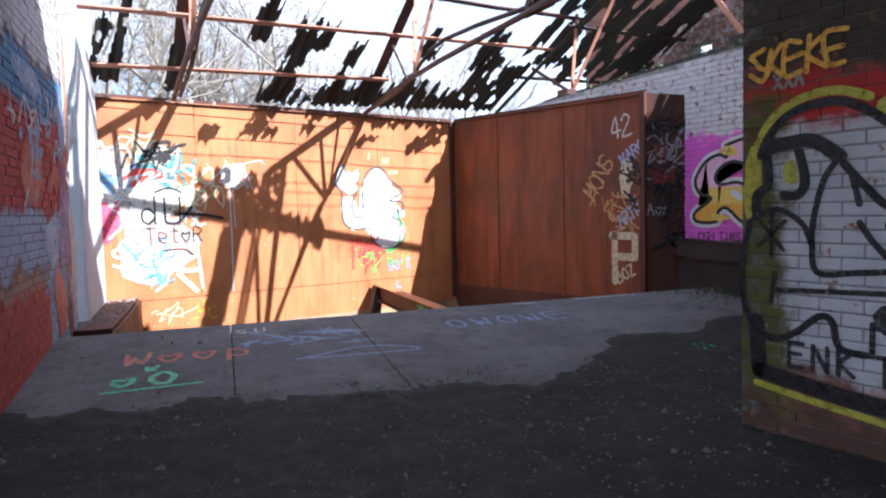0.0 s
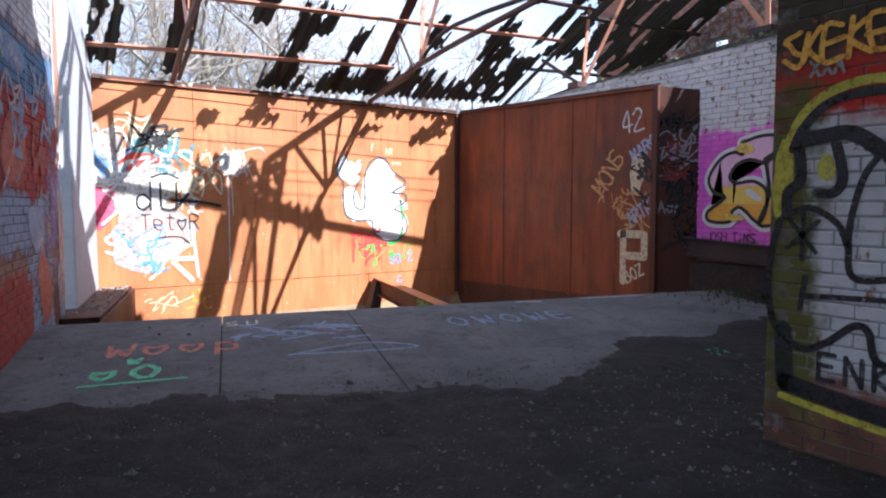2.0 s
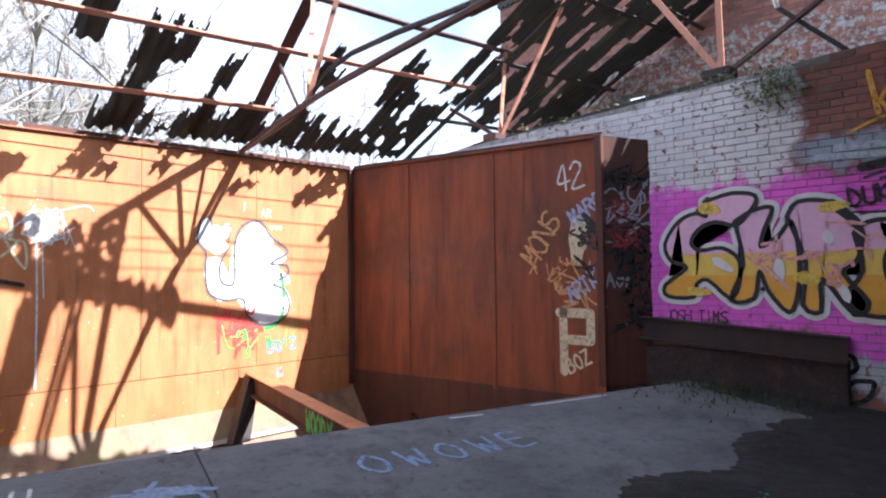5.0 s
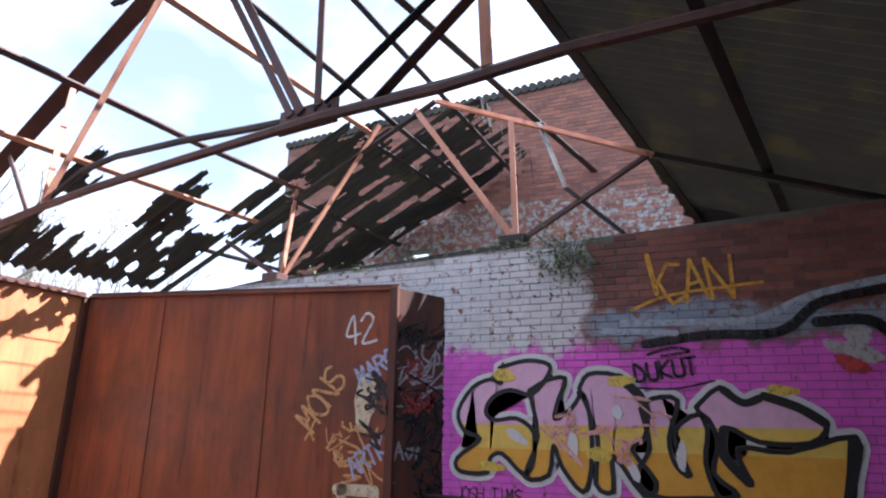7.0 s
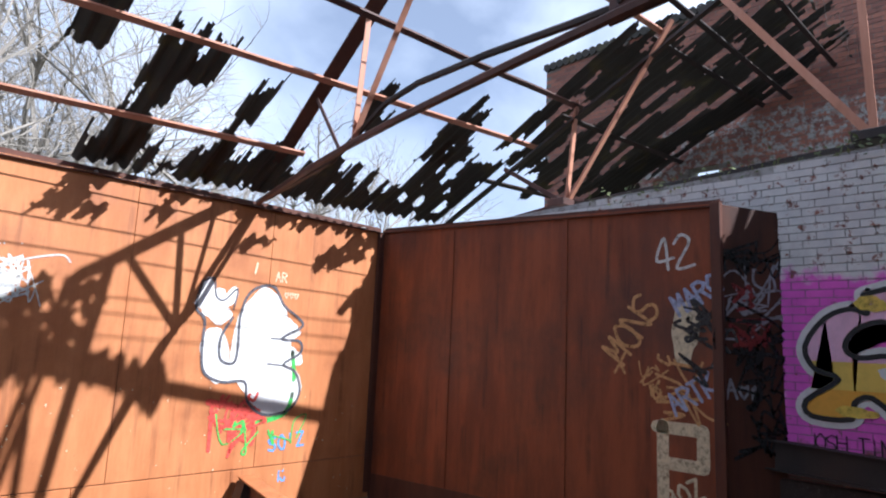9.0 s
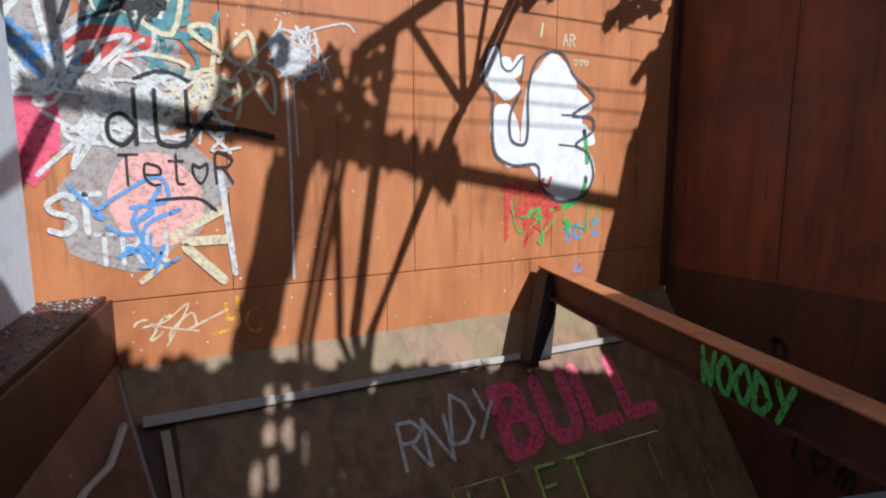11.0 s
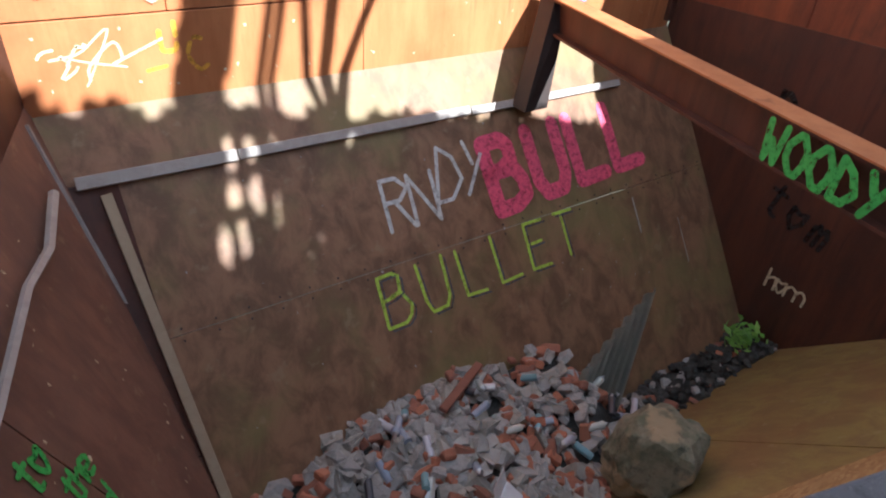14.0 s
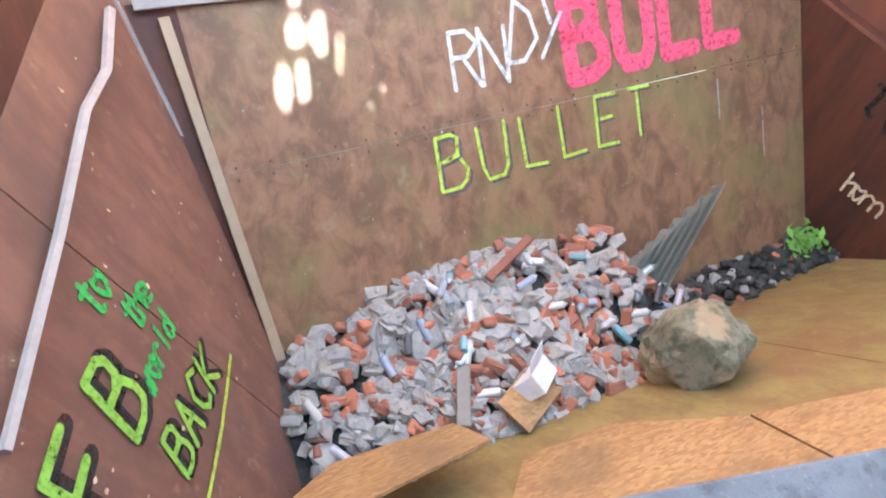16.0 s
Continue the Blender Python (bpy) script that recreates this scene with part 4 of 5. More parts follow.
Z_PIL = (("Y", -4, 9, 1.7, 2.12, (0.42, 0.03, 0.022), 0.05), ("Y", -4, 9, 2.12, 4.8, (0.06, 0.045, 0.03), 0.12), ("Y", -4, 2.3, 0.42, 1.8, (0.52, 0.52, 0.54), 0.03), ("Y", -4, 9, -0.4, 0.22, (0.1, 0.05, 0.03), 0.1), ("Y", 2.15, 9, 0.2, 2.0, (0.1, 0.095, 0.02), 0.1))
brick_wall("wall_pier", "brick wall end painted with grey, black and red graffiti", (4.82, 2.44, 0), (0, -1, 0), 6.5, 4.6, -0.3, 0.45, *wall_mats("pier", Z_PIL), near=(0, 1.3, 0.2, 1.9))
brick_wall("wall_gable", "tall red brick gable wall of the neighbouring building", (13.0, 11.25, 0), (0, -1, 0), 15.0, lambda s: 7.3 + 0.05 * s, 2.6, 0.4, *wall_mats("gable", (("Y", 3.5, 9.2, 4.3, 5.4, (0.4, 0.4, 0.37), 0.75),), (0.36, 0.15, 0.1)), hole=(2.9, 3.4, 4.4, 4.75))
bm = bmesh.new()
for i in range(100):
    y = 11.2 - i * 0.15
    tube(bm, [(12.93, y, 7.34 + 0.05 * (11.25 - y)), (13.6, y, 7.5 + 0.05 * (11.25 - y))], 0.085, 0.085, 6)
tagged(mesh_ob("gable_coping", bm, M_SHEET), "corrugated sheet edge along the gable top", "coping", kind="structure")
# plain closing walls, added unseen behind the camera to keep light out
for nm, a, b in (("wall_back", (1.5, -4.0), (13.0, -4.0)), ("wall_side", (13.2, -4.0), (13.2, 3.6))):
    a, b = Vector((*a, 0)), Vector((*b, 0))
    d = (b - a).normalized()
    s = d.cross(Vector((0, 0, 1))) * 0.15
    set_up(mesh_ob(nm, prism(bmesh.new(), [a - s, b - s, b + s, a + s], (0, 0, 3.8)), bpy.data.materials["gable_mortar"]), "plain wall added behind the camera to keep light out", "wall")
set_up(mesh_ob("floor_behind", box_bm(pose(5, -1.5, -0.35), 17, 9, 0.3), M_DIRT), "dark floor behind", "floor")
# base rail on the purple wall
rail = thing("base_rail", "dark rusted channel along the wall foot", "rail")
part("channel", i_bar(bmesh.new(), (PX - 0.08, 6.2, 0.78), (PX - 0.08, 3.95, 0.66), 0.14, 0.26), M_BLACK, rail)
part("plinth", box_bm(pose(PX - 0.03, 5.1, 0.32), 0.06, 2.3, 0.5, 0.015), concrete("sooty_plinth", (0.05, 0.035, 0.03), (0.03, 0.022, 0.02), (0.1, 0.06, 0.05)), rail)
bm = bmesh.new()
rr = random.Random(2)
for i in range(70):
    x = rr.uniform(2.1, 8.9)
    r = rr.uniform(0.02, 0.07)
    add_box(bm, pose(x, FW + rr.uniform(0.06, 0.3), 3.26 + r * 0.4, rr.uniform(0, 30), rr.uniform(0, 30), rr.uniform(0, 360)), r * 2.2, r, r, 0.004)
tagged(mesh_ob("wall_head_debris", bm, M_GRIT), "broken pale mortar lumps on the wall head", "debris", kind="stuff")
# ivy on the wall head
bm = bmesh.new()
for i in range(420):
    y = rr.gauss(4.55, 0.18) if i < 260 else rr.uniform(4.4, 8.0)
    z = (rr.gauss(3.35, 0.16) if i < 260 else 3.36 + 0.04 * (9.4 - y) + rr.gauss(0, 0.05))
    p = Vector((PX - 0.03 - rr.random() * 0.05, y, z))
    s = rr.uniform(0.015, 0.04)
    d = Vector((rr.gauss(0, 0.4), rr.gauss(0, 1), rr.gauss(0, 1))).normalized() * s
    e = d.orthogonal().normalized() * s * 0.6
    bm.faces.new([bm.verts.new(q) for q in (p - d, p + e, p + d, p - e)])
tagged(mesh_ob("ivy", bm, plain("ivy_leaf", (0.1, 0.12, 0.04), 0.7)), "straggling ivy on the whitewashed wall head", "ivy", kind="stuff")

# ---- spray paint on the far wall ----
FF = Face((0, FW, 0), (1, 0, 0), (0, 0, 1))
spray("graffiti_throw", plain("thick_white_paint", (0.78, 0.78, 0.78), 0.6), far, FF, patch((7.08, 1.55), 0.39, 0.72, seed=3, wob=0.06), patch((7.31, 1.0), 0.37, 0.33, seed=4, wob=0.05), patch((6.41, 1.98), 0.24, 0.18, seed=5, wob=0.2), patch((6.30, 2.1), 0.09, 0.2, seed=6, wob=0.05),
      patch((6.61, 2.1), 0.07, 0.14, seed=7, wob=0.05, turn=-0.5), patch((6.47, 1.4), 0.17, 0.35, seed=8, wob=0.05, turn=0.2), patch((6.72, 1.2), 0.37, 0.13, seed=9, wob=0.06), patch((7.41, 1.75), 0.21, 0.13, seed=10), patch((7.47, 1.4), 0.21, 0.13, seed=11))
spray("graffiti_outline", SLATE, far, FF, line([(6.23, 2.25), (6.18, 1.95), (6.30, 1.8), (6.30, 1.5), (6.35, 1.2), (6.58, 1.08), (6.88, 1.08), (6.94, 0.85), (7.17, 0.68), (7.53, 0.72), (7.68, 0.95), (7.59, 1.2), (7.41, 1.3), (7.65, 1.45), (7.62, 1.6), (7.35, 1.62), (7.65, 1.8), (7.55, 1.92), (7.35, 2.05), (7.17, 2.28), (6.88, 2.2), (6.75, 1.9), (6.75, 1.45), (6.70, 1.3), (6.54, 1.35), (6.52, 1.6), (6.65, 1.85)], 0.035, 2),
      line([(6.23, 2.25), (6.37, 2.3), (6.41, 2.1), (6.52, 2.05), (6.68, 2.2), (6.65, 1.95)], 0.022, 2), line([(7.20, 1.62), (7.41, 1.62)], 0.022, 2), line([(7.17, 1.3), (7.43, 1.28)], 0.022, 2))
spray("graffiti_red", RED, far, FF, scrawl((6.75, 0.62), 0.3, 0.22, 10, 0.04, 3), line([(6.45, 0.85), (6.9, 0.75), (7.2, 0.6)], 0.08), line([(6.5, 0.8), (6.5, 0.3)], 0.05))
spray("graffiti_green", GREEN, far, FF, scrawl((7.0, 0.48), 0.4, 0.12, 6, 0.025, 8, 1), line([(7.52, 1.5), (7.58, 1.1), (7.5, 0.7), (7.1, 0.58)], 0.06))
spray("graffiti_blue", BLUE, far, FF, words("SO'Z", (7.3, 0.22), 0.17, 0.03, gap=0.8, rise=0.1), words("NOT", (7.4, -0.15), 0.12, 0.025))
spray("graffiti_cream", CREAM, far, FF, line([(6.9, 2.42), (6.92, 2.55)], 0.025), words("AR", (7.2, 2.35), 0.12, 0.018), words("ooo", (7.35, 2.15), 0.1, 0.016))
# the crowded tags at the wall's left end
spray("graffiti_wash", paint("pale_wash", (0.4, 0.36, 0.34)), far, FF, patch((2.75, 1.75), 0.6, 0.62, seed=21), patch((3.0, 0.85), 0.62, 0.5, seed=22), patch((2.35, 2.2), 0.26, 0.32, seed=23))
spray("graffiti_pink_blob", PINK, far, FF, patch((2.32, 1.45), 0.2, 0.22, seed=24, layer=1), patch((2.25, 1.22), 0.14, 0.22, seed=25, layer=1))
spray("graffiti_teal", paint("teal", (0.1, 0.28, 0.3)), far, FF, patch((3.05, 2.32), 0.4, 0.16, seed=26, layer=1), scrawl((3.2, 2.2), 0.35, 0.2, 8, 0.05, 27, 2))
spray("graffiti_maroon", RED, far, FF, patch((2.85, 2.05), 0.3, 0.16, seed=28, layer=2))
spray("graffiti_orange", ROSE, far, FF, patch((3.1, 0.85), 0.36, 0.38, seed=29, layer=2, wob=0.04))
spray("graffiti_black_tag", BLACK, far, FF, words("dU", (2.8, 1.3), 0.42, 0.034, soft=True, gap=0.8, layer=5), line([(3.3, 1.45), (3.75, 1.42), (4.05, 1.36)], 0.05, 5), line([(3.35, 1.3), (3.55, 1.55)], 0.05, 5), line([(3.0, 1.8), (3.2, 1.87), (3.4, 1.8)], 0.03, 5), words("TetoR", (2.85, 0.98), 0.24, 0.02, soft=True, layer=5), line([(3.05, 0.85), (3.4, 0.86), (3.55, 0.75)], 0.025, 5), scrawl((2.95, 2.42), 0.3, 0.14, 10, 0.04, 31, 4))
spray("graffiti_white_tags", WHITE, far, FF, scrawl((2.65, 1.95), 0.5, 0.5, 26, 0.035, 32, 3), scrawl((3.05, 1.55), 0.55, 0.3, 16, 0.03, 33, 3), line([(2.35, 2.4), (2.15, 2.1), (2.25, 1.75), (2.45, 1.8), (2.4, 2.3)], 0.05, 3), line([(2.62, 2.0), (2.75, 2.05), (2.75, 1.9), (2.6, 1.85), (2.5, 2.0), (2.65, 2.15)], 0.045, 4), line([(3.6, 1.05), (3.68, 0.2)], 0.05, 3), words("ST", (2.35, 0.62), 0.3, 0.045, gap=0.6, soft=True, layer=3), words("TRU", (2.65, 0.36), 0.24, 0.035, layer=3))
spray("graffiti_cream_tags", CREAM, far, FF, scrawl((3.45, 1.72), 0.35, 0.28, 14, 0.04, 34, 3), line([(3.2, 0.55), (3.6, 0.75)], 0.07, 3), line([(3.3, 0.5), (3.62, 0.5)], 0.08, 3), line([(3.3, 0.45), (3.58, 0.15)], 0.08, 3), line([(3.15, 0.35), (2.95, 0.2)], 0.05, 3), scrawl((2.75, 2.5), 0.4, 0.15, 8, 0.035, 35, 3))
spray("graffiti_blue_tags", BLUE, far, FF, scrawl((2.85, 0.55), 0.18, 0.25, 9, 0.03, 36, 4), scrawl((2.4, 2.1), 0.2, 0.2, 5, 0.04, 37, 2))
spray("paint_splash", WHITE, far, FF, patch((4.2, 2.05), 0.13, 0.2, seed=41, wob=0.25), scrawl((4.2, 2.1), 0.12, 0.12, 10, 0.02, 42), line([(3.75, 1.85), (4.1, 2.2)], 0.02), line([(4.19, 1.9), (4.2, 1.0), (4.19, 0.1)], 0.025), line([(4.25, 1.9), (4.27, 1.2)], 0.015), spots((4.1, 2.2), 0.4, 0.35, 20, 0.012, 43))
spray("white_specks", CREAM, far, FF, spots((5.6, 0.35), 3.2, 0.8, 110, 0.01, 44))
spray("graffiti_lower", CREAM, far, FF, scrawl((3.05, -0.2), 0.2, 0.03, 4, 0.014, 45))
spray("graffiti_lower_gold", GOLD, far, FF, words("YU", (3.45, -0.2), 0.18, 0.035, soft=True), words("C", (3.75, -0.35), 0.22, 0.03, soft=True), line([(3.4, -0.33), (3.6, -0.3)], 0.025))

# ---- spray paint on the right wall ----
RF = Face((RW, 11.3, 0), (0, -1, 0), (0, 0, 1))
spray("number", WHITE, right, RF, words("42", (4.33, 2.45), 0.32, 0.03, gap=0.62, soft=True, rise=0.12))
spray("graffiti_tan", TAN, right, RF, words("MONS", (3.95, 1.5), 0.3, 0.035, gap=0.58, rise=0.95, soft=True), scrawl((4.3, 1.25), 0.16, 0.35, 14, 0.025, 51), words("X", (3.85, 1.42), 0.2, 0.03))
spray("graffiti_cream", CREAM, right, RF, patch((4.6, 1.85), 0.14, 0.3, seed=52), line([(4.3, 0.93), (4.75, 0.93), (4.75, 0.6), (4.4, 0.6)], 0.12, 1, False), line([(4.36, 0.95), (4.36, 0.2)], 0.12, 1, False), words("BOZ", (4.45, 0.18), 0.17, 0.03, rise=0.5, layer=2))
spray("graffiti_black", BLACK, right, RF, scrawl((4.62, 1.75), 0.12, 0.3, 10, 0.035, 53, 3))
spray("graffiti_lilac", paint("pale_blue", (0.4, 0.45, 0.65)), right, RF, words("MARC", (4.55, 2.0), 0.2, 0.035, gap=0.62, rise=0.5, layer=3), words("ARTK", (4.5, 1.05), 0.2, 0.03, gap=0.62, rise=0.55, layer=3))
ed = Vector((0.4, -0.41, 0)).normalized()
EF = Face((RW, 6.36, 0), ed, (0, 0, 1))
spray("graffiti_end", paint("dull_white", (0.4, 0.38, 0.42)), right, EF, scrawl((0.25, 2.2), 0.18, 0.25, 12, 0.022, 54), words("Aoms", (0.03, 1.25), 0.17, 0.025, gap=0.7))
spray("graffiti_end_red", paint("dull_red", (0.3, 0.04, 0.04)), right, EF, scrawl((0.25, 1.9), 0.15, 0.3, 10, 0.03, 55, 1))
spray("graffiti_end_black", BLACK, right, EF, scrawl((0.25, 1.4), 0.18, 0.7, 22, 0.035, 56, 1), scrawl((0.25, 2.5), 0.15, 0.15, 8, 0.03, 57, 1))
spray("graffiti_horn", CREAM, right, Face((RW - 0.012, 11.3, 0), (0, -1, 0), (0, 0, 1), 0.006), words("horn", (2.1, -2.75), 0.22, 0.028, gap=0.5, rise=0.0, soft=True))
spray("graffiti_dark", BLACK, right, Face((RW - 0.012, 11.3, 0), (0, -1, 0), (0, 0, 1), 0.006), words("tom", (1.75, -1.95), 0.34, 0.05, gap=0.8, rise=-0.2), words("up", (1.3, -0.95), 0.3, 0.06))

# ---- the magenta piece ----
PF = Face((PX, 9.4, 0), (0, -1, 0), (0, 0, 1), 0.014)


WILD = {
    "S": [(4.1, 2.2), (4.4, 2.27), (4.64, 2.22), (4.6, 2.08), (4.44, 1.92), (4.22, 1.97), (4.03, 1.9), (3.94, 1.75), (4.04, 1.66), (4.28, 1.68), (4.46, 1.54), (4.44, 1.25), (4.34, 1.14), (4.12, 1.33), (3.99, 1.28), (3.96, 1.14), (3.66, 1.14), (3.62, 1.27), (3.88, 1.47), (3.7, 1.55), (3.63, 1.75), (3.8, 2.0), (4.0, 2.08), (4.12, 2.04)],
    "H": [(4.42, 1.96), (4.6, 2.06), (4.8, 2.08), (4.72, 1.86), (4.68, 1.68), (4.85, 1.78), (4.98, 1.92), (5.04, 1.6), (5.02, 1.2), (4.93, 1.0), (4.74, 1.22), (4.66, 1.42), (4.6, 1.14), (4.36, 1.12), (4.5, 1.5)],
    "R": [(4.94, 1.98), (5.04, 2.12), (5.32, 2.1), (5.5, 1.92), (5.58, 1.72), (5.54, 1.52), (5.42, 1.4), (5.62, 1.12), (5.5, 1.0), (5.24, 1.34), (5.22, 1.02), (5.06, 1.08), (5.1, 1.5)],
    "U": [(5.52, 1.78), (5.64, 1.88), (5.86, 1.86), (5.76, 1.52), (5.8, 1.28), (5.92, 1.2), (5.8, 1.56), (6.06, 1.74), (6.18, 1.5), (6.12, 1.22), (6.3, 1.04), (5.95, 1.0), (5.58, 1.0), (5.44, 1.18), (5.58, 1.42)],
    "G": [(6.02, 1.8), (6.24, 1.98), (6.42, 1.84), (6.6, 1.9), (6.86, 1.82), (7.06, 1.66), (6.92, 1.5), (6.52, 1.5), (6.26, 1.62), (6.24, 1.36), (6.42, 1.14), (6.34, 1.44), (6.74, 1.42), (7.26, 1.56), (7.2, 1.2), (7.1, 0.84), (6.75, 0.62), (6.38, 0.74), (6.16, 0.98), (6.06, 1.3), (6.1, 1.6)],
}
L_HALO, L_LINE = bpy.data.materials["thick_white_paint"], plain("thick_black_paint", (0.02, 0.02, 0.022))
L_GOLD, L_YEL, L_PINK = plain("thick_gold_paint", (0.84, 0.44, 0.05)), plain("thick_yellow_paint", (0.86, 0.62, 0.12)), plain("thick_pale_pink_paint", (0.86, 0.54, 0.72))
for ch, P in WILD.items():
    P = [tuple(p) for p in smooth(P + [P[0]], 3)][:-1]
    loop = P + [P[0]]
    spray("letter_halo", L_HALO, bpy.data.objects["wall_purple"], PF, line(loop, 0.15, 0, False))
    spray("letter_fill", L_GOLD, bpy.data.objects["wall_purple"], PF, fill(P, 2))
    # yellow in the middle and pale pink above
    for name, mat, cut, lay in (("letter_yellow", L_YEL, 1.38, 2.6), ("letter_fade", L_PINK, 1.62, 3.2)):
        bm = bmesh.new()
        bm.faces.new([bm.verts.new(PF.at(p, lay)) for p in P])
        bmesh.ops.triangulate(bm, faces=bm.faces[:])
        bmesh.ops.bisect_plane(bm, geom=bm.verts[:] + bm.edges[:] + bm.faces[:], plane_co=PF.at((0, cut)), plane_no=(0, 0, 1), clear_inner=True)
        part(name, bm, mat, bpy.data.objects["wall_purple"])
    spray("letter_outline", L_LINE, bpy.data.objects["wall_purple"], PF, line(loop, 0.045, 4.2, False))
spray("letter_eye", L_HALO, bpy.data.objects["wall_purple"], PF, patch((4.85, 1.45), 0.05, 0.16, seed=63, layer=6), patch((5.3, 1.75), 0.05, 0.07, seed=64, layer=6), patch((4.28, 1.5), 0.12, 0.05, seed=65, layer=6, turn=-0.5), patch((5.42, 1.22), 0.04, 0.12, seed=66, layer=6, turn=0.5), patch((5.86, 1.36), 0.04, 0.14, seed=67, layer=6))
spray("letter_shade", L_LINE, bpy.data.objects["wall_purple"], PF, line([(5.34, 2.08), (5.52, 1.9), (5.58, 1.72)], 0.09, 5), line([(6.6, 1.9), (6.86, 1.8), (7.05, 1.67)], 0.08, 5), line([(6.26, 1.96), (6.42, 1.84), (6.56, 1.88)], 0.07, 5), line([(7.24, 1.54), (7.18, 1.2), (7.1, 0.9)], 0.08, 5), line([(6.24, 1.6), (6.22, 1.38), (6.4, 1.16)], 0.09, 5))
pw = bpy.data.objects["wall_purple"]
spray("letter_flash", YEL, pw, PF, patch((4.15, 2.12), 0.12, 0.07, seed=61, layer=5), patch((5.35, 2.05), 0.14, 0.05, seed=62, layer=5), patch((6.75, 1.95), 0.13, 0.05, seed=63, layer=5), patch((5.1, 1.35), 0.12, 0.07, seed=64, layer=5), patch((4.0, 1.2), 0.15, 0.05, seed=65, layer=5))
spray("letter_overtag", ROSE, pw, PF, scrawl((5.1, 1.55), 0.55, 0.22, 9, 0.03, 66, 6))
spray("tag_black", BLACK, pw, PF, words("DUKUT", (5.5, 2.04), 0.16, 0.03, soft=True, rise=0.12, layer=2), line([(5.52, 1.98), (5.85, 1.97), (6.2, 2.04)], 0.022, 2), line([(5.62, 2.3), (5.85, 2.36), (6.0, 2.32), (5.75, 2.28)], 0.03, 2), words("BO", (5.2, 0.42), 0.3, 0.045, soft=True, rise=-0.9), words("JOSH TIMS", (3.6, 0.86), 0.13, 0.014, gap=0.62))
spray("tag_gold", GOLD, pw, PF, words("CAN", (5.78, 2.8), 0.4, 0.035, gap=0.58, shake=0.02, rise=0.05), line([(5.5, 2.75), (5.9, 2.88), (6.7, 2.95)], 0.03), line([(5.75, 2.9), (5.68, 3.3)], 0.05))
spray("tag_swoosh", BLACK, pw, PF, line([(5.6, 2.4), (6.2, 2.47), (6.8, 2.48), (7.2, 2.75), (8.0, 2.85)], 0.09), line([(7.1, 2.55), (7.5, 2.55), (7.7, 2.35)], 0.1))
spray("tag_swoosh_pale", paint("pale_blue_grey", (0.5, 0.58, 0.65)), pw, PF, line([(5.4, 2.62), (6.0, 2.6), (6.6, 2.6), (7.1, 2.8), (7.9, 2.95)], 0.07), line([(5.2, 2.55), (5.9, 2.5)], 0.06))
spray("ship", paint("ship_white", (0.6, 0.6, 0.58)), pw, PF, patch((7.35, 2.28), 0.22, 0.08, seed=67, turn=-0.4, layer=2), patch((7.4, 2.42), 0.12, 0.08, seed=68, layer=1))
spray("ship_red", RED, pw, PF, patch((7.32, 2.17), 0.16, 0.06, seed=69, turn=-0.4, layer=3))

# ---- tags on the left wall ----
lw = bpy.data.objects["wall_left"]
QF = Face(LO, LU, (0, 0, 1), 0.014)
spray("tag_white", paint("chalky_white", (0.55, 0.57, 0.6)), lw, QF, scrawl((5.6, 2.6), 1.6, 0.5, 22, 0.03, 91), scrawl((5.9, 1.3), 1.2, 0.5, 12, 0.025, 92), line([(4.6, 2.2), (4.85, 2.45), (5.1, 2.2), (4.95, 1.8), (4.6, 1.5)], 0.04))
spray("tag_red", paint("brick_red", (0.5, 0.07, 0.05)), lw, QF, patch((5.0, 1.85), 0.45, 0.3, seed=93), patch((6.0, 0.55), 0.3, 0.35, seed=94), scrawl((6.3, 2.0), 0.6, 0.4, 9, 0.06, 95, 1))
spray("tag_blue", paint("sky_blue", (0.22, 0.38, 0.6)), lw, QF, patch((5.7, 1.15), 0.3, 0.25, seed=96), patch((6.6, 2.5), 0.2, 0.45, seed=97), patch((5.0, 2.65), 0.5, 0.14, seed=98), patch((6.85, 0.4), 0.18, 0.4, seed=99), scrawl((5.5, 2.3), 1.0, 0.4, 8, 0.05, 90, 1))
spray("tag_violet", paint("violet", (0.35, 0.18, 0.42)), lw, QF, patch((6.6, 1.5), 0.16, 0.5, seed=89), scrawl((6.4, 1.2), 0.4, 0.5, 7, 0.04, 88, 1))
spray("tag_orange", paint("peach", (0.6, 0.27, 0.14)), lw, QF, patch((7.0, 2.9), 0.14, 0.9, seed=87), patch((6.95, 0.9), 0.14, 0.6, seed=86))

